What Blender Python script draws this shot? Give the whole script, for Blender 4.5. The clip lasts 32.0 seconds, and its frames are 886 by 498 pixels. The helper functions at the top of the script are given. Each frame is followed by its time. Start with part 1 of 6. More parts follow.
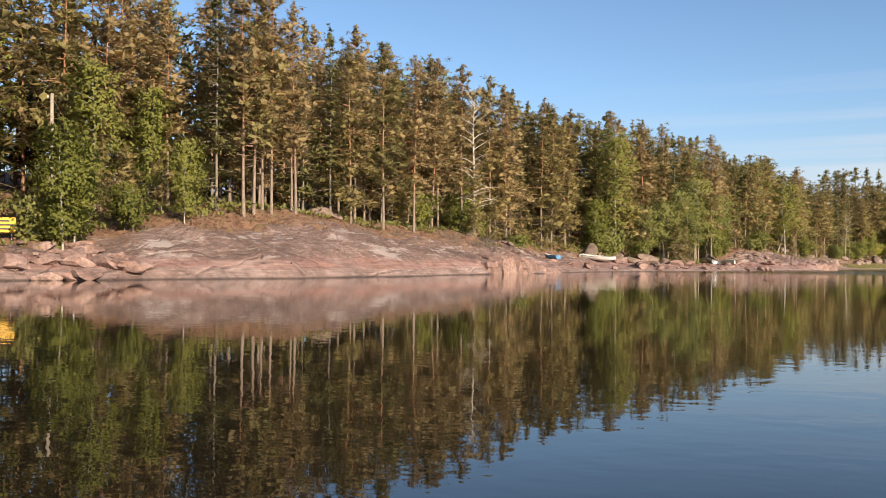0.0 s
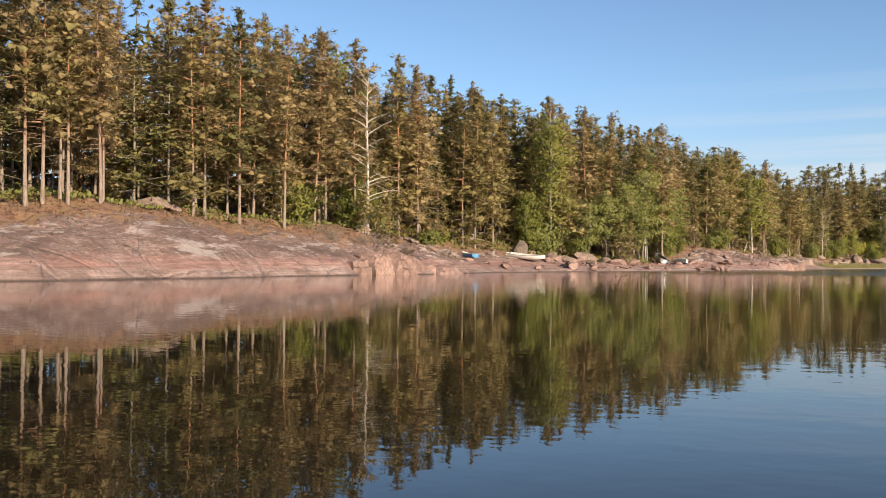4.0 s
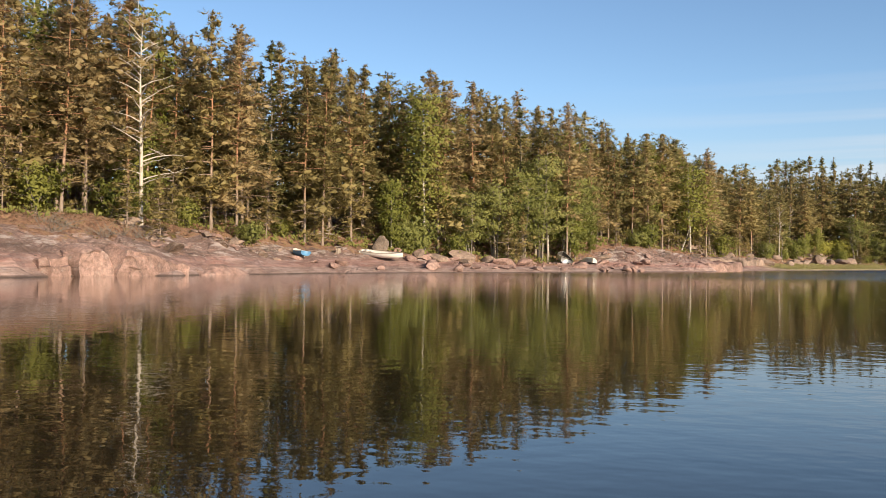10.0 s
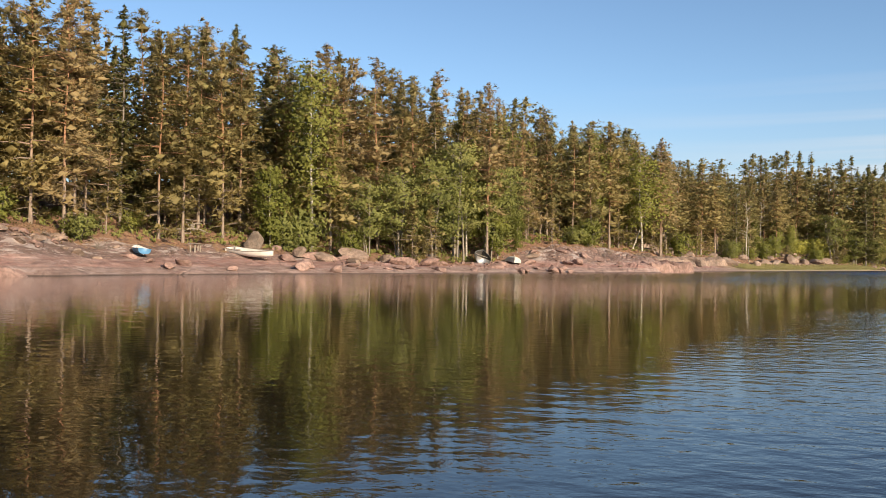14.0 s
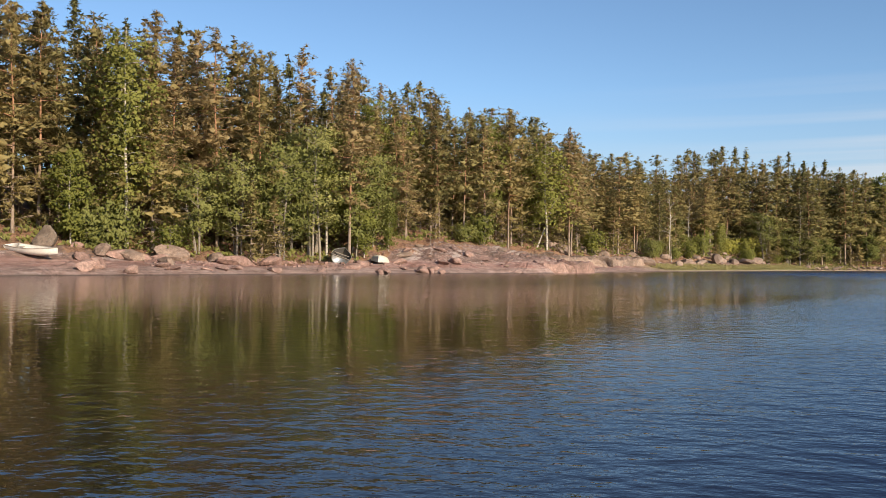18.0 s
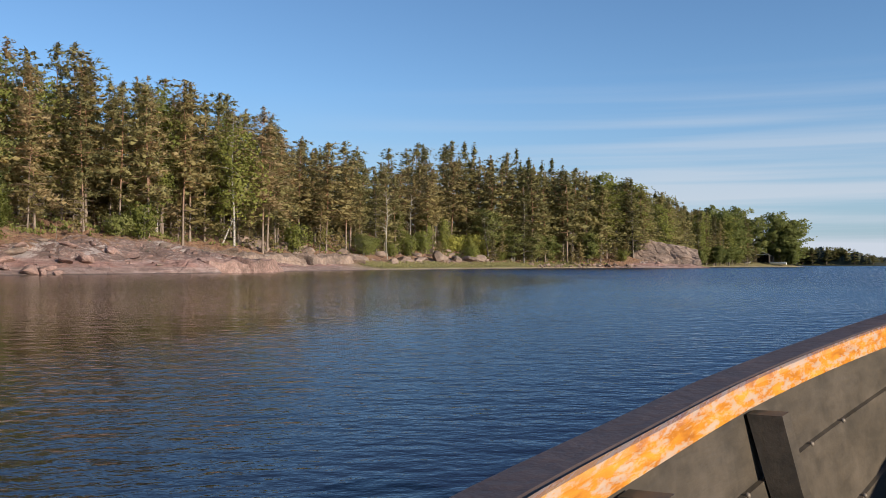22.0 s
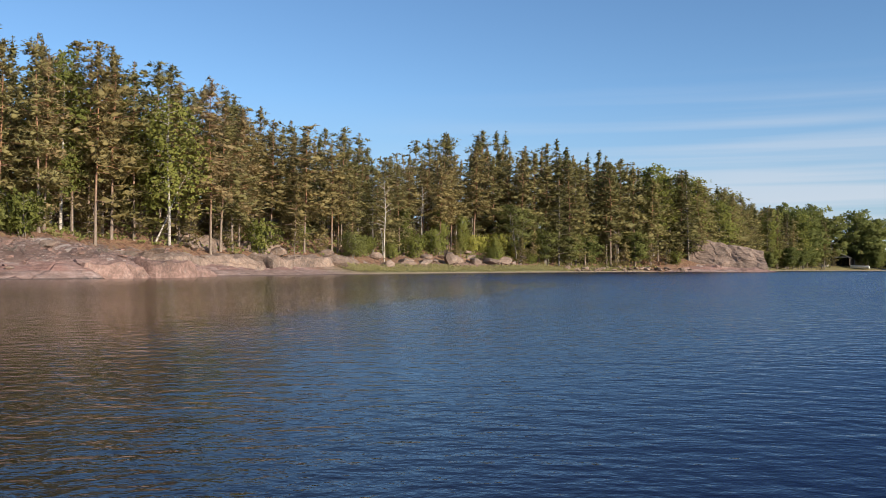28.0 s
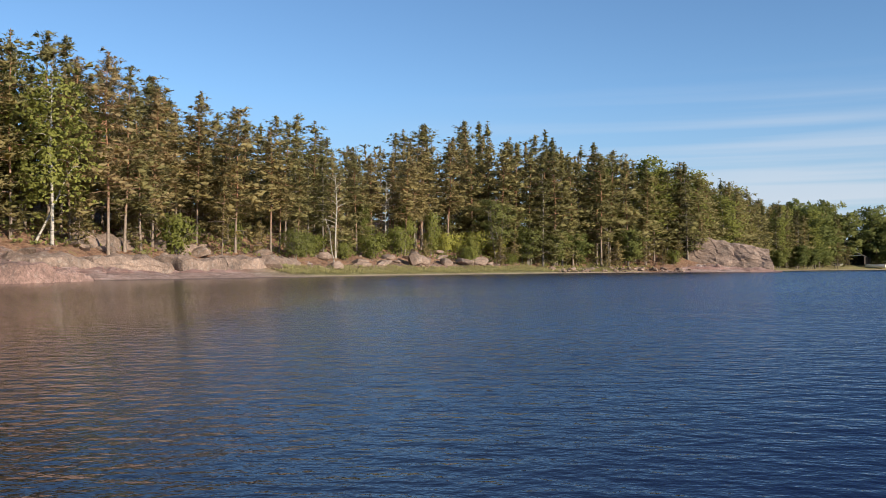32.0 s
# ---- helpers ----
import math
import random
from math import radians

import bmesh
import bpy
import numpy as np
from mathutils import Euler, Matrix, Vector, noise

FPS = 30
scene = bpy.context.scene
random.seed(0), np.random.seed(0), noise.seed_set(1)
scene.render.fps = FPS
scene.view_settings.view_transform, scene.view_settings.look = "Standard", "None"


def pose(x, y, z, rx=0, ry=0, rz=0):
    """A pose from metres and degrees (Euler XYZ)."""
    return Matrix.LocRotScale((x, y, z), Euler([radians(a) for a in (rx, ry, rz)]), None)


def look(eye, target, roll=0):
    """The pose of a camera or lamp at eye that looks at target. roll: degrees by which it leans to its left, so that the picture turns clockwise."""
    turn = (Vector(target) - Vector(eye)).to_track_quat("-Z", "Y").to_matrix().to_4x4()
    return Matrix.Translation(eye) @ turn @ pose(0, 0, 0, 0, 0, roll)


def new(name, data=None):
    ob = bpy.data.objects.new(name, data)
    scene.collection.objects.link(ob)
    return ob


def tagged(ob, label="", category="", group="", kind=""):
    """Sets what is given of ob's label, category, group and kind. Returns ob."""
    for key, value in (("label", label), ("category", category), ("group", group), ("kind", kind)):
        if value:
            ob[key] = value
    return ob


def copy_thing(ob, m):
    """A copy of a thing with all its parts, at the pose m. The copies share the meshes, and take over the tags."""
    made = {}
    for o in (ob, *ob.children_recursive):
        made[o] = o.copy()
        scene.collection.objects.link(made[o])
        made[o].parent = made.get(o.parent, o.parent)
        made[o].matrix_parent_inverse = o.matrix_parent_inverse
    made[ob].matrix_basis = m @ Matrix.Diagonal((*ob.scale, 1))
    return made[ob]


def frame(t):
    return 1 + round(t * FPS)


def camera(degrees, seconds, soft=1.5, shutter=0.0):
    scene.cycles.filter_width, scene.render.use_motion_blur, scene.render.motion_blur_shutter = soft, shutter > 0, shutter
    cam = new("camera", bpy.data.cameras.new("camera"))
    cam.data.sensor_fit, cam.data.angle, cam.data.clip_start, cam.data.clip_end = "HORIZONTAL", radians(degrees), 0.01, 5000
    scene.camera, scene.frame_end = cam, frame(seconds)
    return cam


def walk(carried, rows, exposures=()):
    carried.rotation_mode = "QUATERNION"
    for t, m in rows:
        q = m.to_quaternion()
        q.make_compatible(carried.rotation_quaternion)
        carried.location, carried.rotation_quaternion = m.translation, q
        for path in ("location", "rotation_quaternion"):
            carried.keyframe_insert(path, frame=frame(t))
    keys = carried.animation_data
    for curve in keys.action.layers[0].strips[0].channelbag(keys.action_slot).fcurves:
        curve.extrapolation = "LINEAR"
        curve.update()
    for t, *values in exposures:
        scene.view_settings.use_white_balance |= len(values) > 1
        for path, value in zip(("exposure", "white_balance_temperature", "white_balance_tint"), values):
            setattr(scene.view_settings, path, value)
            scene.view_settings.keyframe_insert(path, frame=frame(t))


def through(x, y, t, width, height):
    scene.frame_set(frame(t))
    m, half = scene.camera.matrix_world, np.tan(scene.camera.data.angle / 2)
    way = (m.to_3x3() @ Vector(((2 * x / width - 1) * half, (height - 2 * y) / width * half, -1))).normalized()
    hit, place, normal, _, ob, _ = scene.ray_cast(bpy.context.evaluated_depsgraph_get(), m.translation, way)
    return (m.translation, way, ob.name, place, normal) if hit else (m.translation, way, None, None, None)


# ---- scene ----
# camera: a phone held in a boat, gliding along the lake shore
EYE = 0.85
cam = camera(52.92, 32.0, soft=0.82)
ROWS = [
    (0.0, -0.00, 0.00, 36.80, 0.90, -0.29),
    (0.5, 0.32, 1.61, 36.87, 0.90, -0.24),
    (1.0, 0.63, 3.24, 36.93, 0.92, -0.19),
    (1.5, 0.91, 4.90, 36.98, 0.92, -0.18),
    (2.0, 1.17, 6.58, 36.97, 0.93, -0.19),
    (2.5, 1.40, 8.26, 36.99, 0.92, -0.22),
    (3.0, 1.62, 9.93, 37.01, 0.89, -0.24),
    (3.5, 1.82, 11.60, 37.03, 0.89, -0.26),
    (5.5, 2.69, 18.33, 37.08, 0.86, -0.33),
    (6.0, 2.95, 20.02, 37.08, 0.85, -0.35),
    (6.5, 3.22, 21.67, 37.12, 0.85, -0.37),
    (7.0, 3.50, 23.27, 37.13, 0.86, -0.36),
    (7.5, 3.78, 24.90, 37.15, 0.87, -0.38),
    (8.0, 4.04, 26.58, 37.18, 0.86, -0.39),
    (8.5, 4.27, 28.32, 37.25, 0.86, -0.39),
    (9.0, 4.45, 30.03, 37.26, 0.87, -0.40),
    (9.5, 4.60, 31.72, 37.25, 0.88, -0.40),
    (10.0, 4.74, 33.46, 37.24, 0.89, -0.42),
    (10.5, 4.86, 35.25, 37.21, 0.89, -0.45),
    (11.0, 4.96, 37.03, 37.22, 0.88, -0.47),
    (11.5, 5.05, 38.79, 37.22, 0.88, -0.46),
    (12.0, 5.15, 40.56, 37.21, 0.89, -0.44),
    (12.5, 5.24, 42.35, 37.16, 0.92, -0.42),
    (13.0, 5.34, 44.13, 37.17, 0.92, -0.42),
    (13.5, 5.44, 45.86, 37.17, 0.92, -0.42),
    (14.0, 5.57, 47.57, 37.17, 0.92, -0.42),
    (14.5, 5.74, 49.29, 37.14, 0.94, -0.41),
    (16.5, 6.56, 56.09, 36.73, 0.94, -0.45),
    (17.0, 6.78, 57.72, 36.38, 0.94, -0.41),
    (17.5, 6.99, 59.37, 35.72, 0.95, -0.40),
    (18.0, 7.19, 61.07, 34.98, 0.96, -0.39),
    (18.5, 7.37, 62.86, 34.05, 0.96, -0.35),
    (19.0, 7.50, 64.69, 33.39, 1.00, -0.26),
    (19.5, 7.59, 66.51, 32.36, 1.00, -0.26),
    (20.0, 7.67, 68.37, 30.43, 0.99, -0.29),
    (20.5, 7.76, 70.27, 27.45, 0.96, -0.22),
    (21.0, 7.85, 72.17, 24.70, 0.97, -0.17),
    (21.5, 7.93, 74.05, 22.05, 0.94, -0.16),
    (22.0, 8.02, 75.92, 19.76, 0.93, -0.15),
    (22.5, 8.11, 77.73, 18.12, 0.92, -0.10),
    (23.0, 8.20, 79.50, 17.49, 0.92, -0.06),
    (23.5, 8.30, 81.20, 17.44, 0.92, -0.09),
    (24.0, 8.41, 82.88, 17.43, 0.94, -0.14),
    (24.5, 8.54, 84.53, 17.37, 0.94, -0.19),
    (25.0, 8.66, 86.14, 17.34, 0.97, -0.20),
    (25.5, 8.77, 87.71, 17.30, 1.01, -0.20),
    (26.0, 8.86, 89.30, 19.27, 1.06, -0.18),
    (26.5, 8.95, 90.93, 21.72, 1.09, -0.19),
    (28.5, 9.28, 97.87, 24.46, 1.13, -0.20),
    (29.0, 9.36, 99.61, 24.50, 1.13, -0.21),
    (29.5, 9.42, 101.33, 24.59, 1.15, -0.16),
    (30.0, 9.48, 103.01, 24.63, 1.15, -0.15),
    (30.5, 9.56, 104.67, 24.67, 1.16, -0.13),
    (31.0, 9.65, 106.32, 24.70, 1.16, -0.12),
    (31.5, 9.76, 107.94, 24.82, 1.18, -0.03),
    (32.0, 9.87, 109.56, 25.33, 1.21, 0.11),
]

walk(cam, [(t, pose(x, y, EYE, 90 + pitch, roll, yaw)) for t, x, y, yaw, pitch, roll in ROWS],
     exposures=[(0.0, 0.80, 6800, 9), (14.0, 0.79, 6950, 8), (19.0, 0.62, 6450, 8), (22.0, 0.45, 6050, 6), (26.0, 0.43, 6050, 6), (29.0, 0.57, 6100, 6), (32.0, 0.57, 6100, 6)])

# ---------------------------------------------------------------- world and sun
SUN_ELEV, SUN_AZ = 20.5, 106.0          # azimuth clockwise from +y
world = bpy.data.worlds.new("world")
scene.world = world
world.use_nodes = True
wn, wl = world.node_tree.nodes, world.node_tree.links
wn.clear()
w_out = wn.new("ShaderNodeOutputWorld")
w_bg = wn.new("ShaderNodeBackground")
w_bg.inputs["Strength"].default_value = 0.101
w_sky = wn.new("ShaderNodeTexSky")
w_sky.sky_type = "NISHITA"
w_sky.sun_disc = False
w_sky.sun_elevation = radians(SUN_ELEV)
w_sky.sun_rotation = radians(SUN_AZ)
w_sky.air_density, w_sky.dust_density, w_sky.ozone_density = 0.85, 0.15, 3.4
# thin streaks of high cloud low over the horizon
w_tc = wn.new("ShaderNodeTexCoord")
w_sep = wn.new("ShaderNodeSeparateXYZ")
w_map = wn.new("ShaderNodeMapping")
w_map.inputs["Rotation"].default_value = (radians(2.0), radians(-3.0), 0.0)
w_map.inputs["Scale"].default_value = (0.9, 0.9, 34.0)
w_noise = wn.new("ShaderNodeTexNoise")
w_noise.inputs["Scale"].default_value = 1.3
w_noise.inputs["Detail"].default_value = 5.0
w_noise.inputs["Roughness"].default_value = 0.45
w_ramp = wn.new("ShaderNodeValToRGB")
w_ramp.color_ramp.elements[0].position, w_ramp.color_ramp.elements[1].position = 0.42, 0.585
w_up = wn.new("ShaderNodeValToRGB")
w_up.color_ramp.elements[0].position, w_up.color_ramp.elements[0].color = 0.02, (1, 1, 1, 1)
w_up.color_ramp.elements[1].position, w_up.color_ramp.elements[1].color = 0.21, (0, 0, 0, 1)
w_east = wn.new("ShaderNodeMapRange")
w_east.inputs["From Min"].default_value, w_east.inputs["From Max"].default_value = -0.5, -0.1
w_m1 = wn.new("ShaderNodeMath"); w_m1.operation = "MULTIPLY"
w_m2 = wn.new("ShaderNodeMath"); w_m2.operation = "MULTIPLY"
w_m3 = wn.new("ShaderNodeMath"); w_m3.operation = "MULTIPLY"
w_m3.inputs[1].default_value = 1.0
w_mix = wn.new("ShaderNodeMix"); w_mix.data_type = "RGBA"
w_mix.inputs[7].default_value = (4.7, 4.8, 5.2, 1)
wl.new(w_tc.outputs["Generated"], w_sep.inputs[0])
wl.new(w_tc.outputs["Generated"], w_map.inputs["Vector"])
wl.new(w_map.outputs[0], w_noise.inputs["Vector"])
wl.new(w_noise.outputs["Fac"], w_ramp.inputs[0])
wl.new(w_sep.outputs["Z"], w_up.inputs[0])
wl.new(w_sep.outputs["X"], w_east.inputs["Value"])
wl.new(w_ramp.outputs[0], w_m1.inputs[0])
wl.new(w_up.outputs[0], w_m1.inputs[1])
wl.new(w_m1.outputs[0], w_m2.inputs[0])
wl.new(w_east.outputs[0], w_m2.inputs[1])
wl.new(w_m2.outputs[0], w_m3.inputs[0])
w_veil = wn.new("ShaderNodeMix"); w_veil.data_type = "RGBA"
w_veil.inputs[7].default_value = (2.45, 3.05, 3.85, 1)
w_low = wn.new("ShaderNodeValToRGB")
w_low.color_ramp.elements[0].position, w_low.color_ramp.elements[0].color = 0.0, (0.78, 0.78, 0.78, 1)
w_low.color_ramp.elements[1].position, w_low.color_ramp.elements[1].color = 0.19, (0, 0, 0, 1)
wl.new(w_sep.outputs["Z"], w_low.inputs[0])
wl.new(w_low.outputs[0], w_veil.inputs[0])
wl.new(w_sky.outputs[0], w_veil.inputs[6])
wl.new(w_m3.outputs[0], w_mix.inputs[0])
wl.new(w_veil.outputs[2], w_mix.inputs[6])
wl.new(w_mix.outputs[2], w_bg.inputs["Color"])
wl.new(w_bg.outputs[0], w_out.inputs[0])

sun_data = bpy.data.lights.new("sun", "SUN")
sun_data.energy, sun_data.angle, sun_data.color = 5.0, radians(0.55), (1.0, 0.80, 0.58)
sun = new("sun", sun_data)
_e, _a = radians(SUN_ELEV), radians(SUN_AZ)
sun.matrix_world = look((300 * math.sin(_a) * math.cos(_e), 120 + 300 * math.cos(_a) * math.cos(_e), 300 * math.sin(_e)), (0, 120, 0))


# ---------------------------------------------------------------- materials
def node_material(name):
    m = bpy.data.materials.new(name)
    m.use_nodes = True
    n, l = m.node_tree.nodes, m.node_tree.links
    return m, n, l, n["Principled BSDF"]


def add_noise(n, l, scale, detail=4.0, rough=0.55, vec=None):
    t = n.new("ShaderNodeTexNoise")
    t.inputs["Scale"].default_value, t.inputs["Detail"].default_value, t.inputs["Roughness"].default_value = scale, detail, rough
    if vec is not None:
        l.new(vec, t.inputs["Vector"])
    return t.outputs["Fac"]


def add_ramp(n, l, fac, stops):
    r = n.new("ShaderNodeValToRGB")
    el = r.color_ramp.elements
    while len(el) < len(stops):
        el.new(0.5)
    for e, (p, c) in zip(el, stops):
        e.position, e.color = p, (*c, 1) if len(c) == 3 else c
    l.new(fac, r.inputs[0])
    return r.outputs[0]


def add_mix(n, l, fac, a, b, blend="MIX"):
    x = n.new("ShaderNodeMix")
    x.data_type, x.blend_type = "RGBA", blend
    for value, i in ((fac, 0), (a, 6), (b, 7)):
        if isinstance(value, (int, float)):
            x.inputs[i].default_value = value
        elif isinstance(value, tuple):
            x.inputs[i].default_value = (*value, 1)
        else:
            l.new(value, x.inputs[i])
    return x.outputs[2]


def add_math(n, l, op, a, b=None):
    x = n.new("ShaderNodeMath")
    x.operation = op
    for value, i in ((a, 0), (b, 1)):
        if isinstance(value, (int, float)):
            x.inputs[i].default_value = value
        elif value is not None:
            l.new(value, x.inputs[i])
    return x.outputs[0]


def add_bump(n, l, height, strength, distance, bsdf):
    b = n.new("ShaderNodeBump")
    b.inputs["Strength"].default_value, b.inputs["Distance"].default_value = strength, distance
    l.new(height, b.inputs["Height"])
    l.new(b.outputs[0], bsdf.inputs["Normal"])
    return b


def place(n):
    return n.new("ShaderNodeNewGeometry").outputs["Position"]


def object_place(n):
    return n.new("ShaderNodeTexCoord").outputs["Object"]


def random_of(n):
    return n.new("ShaderNodeObjectInfo").outputs["Random"]


def plain(name, color, rough=0.6, metal=0.0, grain=12.0, vary=0.25, bump=0.1):
    """A painted, wooden or metal surface with grain, stains and fine relief."""
    m, n, l, b = node_material(name)
    p = object_place(n)
    f = add_noise(n, l, grain, 5, 0.6, p)
    g = add_noise(n, l, grain * 0.13, 3, 0.5, p)
    lo = tuple(c * (1 - vary) for c in color)
    hi = tuple(min(1, c * (1 + vary)) for c in color)
    c1 = add_ramp(n, l, f, [(0.3, lo), (0.7, hi)])
    c2 = add_mix(n, l, add_ramp(n, l, g, [(0.35, (0, 0, 0)), (0.7, (0.5, 0.5, 0.5))]), c1, tuple(c * 0.72 for c in color))
    l.new(c2, b.inputs["Base Color"])
    b.inputs["Roughness"].default_value, b.inputs["Metallic"].default_value = rough, metal
    add_bump(n, l, f, bump, 0.02, b)
    return m


def foliage(name, stops, through=0.25):
    """Leaves or needles: each tuft and each tree in its own tone."""
    m, n, l, b = node_material(name)
    isl = n.new("ShaderNodeNewGeometry").outputs["Random Per Island"]
    big = add_noise(n, l, 0.55, 3, 0.6, place(n))
    f = add_math(n, l, "ADD", add_math(n, l, "MULTIPLY", isl, 0.16), add_math(n, l, "MULTIPLY", random_of(n), 0.42))
    f = add_math(n, l, "ADD", f, add_math(n, l, "MULTIPLY", big, 0.30))
    f = add_math(n, l, "ADD", f, add_math(n, l, "MULTIPLY", add_math(n, l, "SUBTRACT", add_noise(n, l, 5.5, 2, 0.6, place(n)), 0.34), 0.18))
    l.new(add_ramp(n, l, f, stops), b.inputs["Base Color"])
    b.inputs["Roughness"].default_value = 0.65
    b.inputs["Specular IOR Level"].default_value = 0.25
    t = n.new("ShaderNodeBsdfTranslucent")
    l.new(b.inputs["Base Color"].links[0].from_socket, t.inputs["Color"])
    mix = n.new("ShaderNodeMixShader")
    mix.inputs[0].default_value = through
    l.new(b.outputs[0], mix.inputs[1])
    l.new(t.outputs[0], mix.inputs[2])
    l.new(mix.outputs[0], n["Material Output"].inputs[0])
    return m


PINE_GREEN = foliage("green_pine_needles", [(0.2, (0.22, 0.207, 0.088)), (0.42, (0.285, 0.266, 0.115)), (0.6, (0.355, 0.32, 0.143)), (0.82, (0.435, 0.385, 0.178))], 0.55)
NEEDLES = foliage("pine_needles", [(0.2, (0.34, 0.275, 0.145)), (0.42, (0.42, 0.335, 0.18)), (0.6, (0.49, 0.39, 0.212)), (0.82, (0.57, 0.455, 0.255))], 0.58)
OLIVE_NEEDLES = foliage("olive_pine_needles", [(0.2, (0.25, 0.213, 0.094)), (0.42, (0.318, 0.27, 0.12)), (0.6, (0.385, 0.325, 0.148)), (0.82, (0.46, 0.385, 0.18))], 0.55)
SPRUCE = foliage("spruce_needles", [(0.15, (0.115, 0.118, 0.044)), (0.5, (0.195, 0.188, 0.070)), (0.85, (0.29, 0.26, 0.10))], 0.4)
BIRCH_LEAF = foliage("birch_leaves", [(0.1, (0.13, 0.15, 0.035)), (0.5, (0.23, 0.25, 0.062)), (0.9, (0.345, 0.345, 0.105))], 0.5)
WEEPING_LEAF = foliage("weeping_birch_leaves", [(0.1, (0.22, 0.24, 0.055)), (0.5, (0.33, 0.345, 0.09)), (0.9, (0.43, 0.42, 0.13))], 0.5)
ALDER_LEAF = foliage("alder_leaves", [(0.1, (0.15, 0.17, 0.050)), (0.5, (0.27, 0.29, 0.095)), (0.9, (0.42, 0.41, 0.165))], 0.5)
SHRUB_LEAF = foliage("willow_leaves", [(0.1, (0.17, 0.18, 0.035)), (0.5, (0.30, 0.30, 0.06)), (0.9, (0.43, 0.41, 0.10))], 0.4)
HEATH = foliage("heath", [(0.1, (0.06, 0.045, 0.018)), (0.5, (0.12, 0.09, 0.035)), (0.9, (0.20, 0.17, 0.06))], 0.2)
REED = foliage("shore_grass", [(0.1, (0.17, 0.165, 0.06)), (0.5, (0.28, 0.265, 0.115)), (0.9, (0.42, 0.38, 0.20))], 0.3)


def pine_bark():
    """Grey-brown plates low down, flaking orange bark higher up, as Scots pine has it."""
    m, n, l, b = node_material("pine_bark")
    p = object_place(n)
    sep = n.new("ShaderNodeSeparateXYZ")
    l.new(p, sep.inputs[0])
    st = n.new("ShaderNodeMapping")
    st.inputs["Scale"].default_value = (7, 7, 1.4)
    l.new(p, st.inputs["Vector"])
    plates = add_noise(n, l, 1.6, 5, 0.65, st.outputs[0])
    low = add_ramp(n, l, plates, [(0.3, (0.11, 0.085, 0.065)), (0.55, (0.25, 0.20, 0.165)), (0.8, (0.37, 0.315, 0.26))])
    high = add_ramp(n, l, plates, [(0.3, (0.16, 0.08, 0.042)), (0.6, (0.34, 0.185, 0.11)), (0.85, (0.48, 0.30, 0.19))])
    rise = add_math(n, l, "ADD", sep.outputs["Z"], add_math(n, l, "MULTIPLY", add_noise(n, l, 0.5, 2, 0.5, p), 6.0))
    mr = n.new("ShaderNodeMapRange")
    mr.inputs["From Min"].default_value, mr.inputs["From Max"].default_value = 6.0, 10.0
    l.new(rise, mr.inputs["Value"])
    l.new(add_mix(n, l, mr.outputs[0], low, high), b.inputs["Base Color"])
    b.inputs["Roughness"].default_value = 0.85
    add_bump(n, l, plates, 0.5, 0.03, b)
    return m


def birch_bark():
    m, n, l, b = node_material("birch_bark")
    st = n.new("ShaderNodeMapping")
    st.inputs["Scale"].default_value = (2.0, 2.0, 9.0)
    l.new(object_place(n), st.inputs["Vector"])
    f = add_noise(n, l, 1.2, 4, 0.6, st.outputs[0])
    l.new(add_ramp(n, l, f, [(0.36, (0.05, 0.045, 0.04)), (0.48, (0.36, 0.335, 0.30)), (0.8, (0.56, 0.53, 0.48))]), b.inputs["Base Color"])
    b.inputs["Roughness"].default_value = 0.7
    return m


PINE_BARK, BIRCH_BARK = pine_bark(), birch_bark()
DEAD_WOOD = plain("dead_wood", (0.34, 0.30, 0.26), 0.8, 0, 9, 0.35, 0.4)
BLEACHED = plain("bleached_wood", (0.46, 0.42, 0.37), 0.8, 0, 9, 0.3, 0.3)
PALE_BARK = plain("pale_bark", (0.23, 0.205, 0.175), 0.8, 0, 8, 0.35, 0.4)
GREY_BARK = plain("grey_bark", (0.20, 0.175, 0.15), 0.85, 0, 8, 0.4, 0.5)


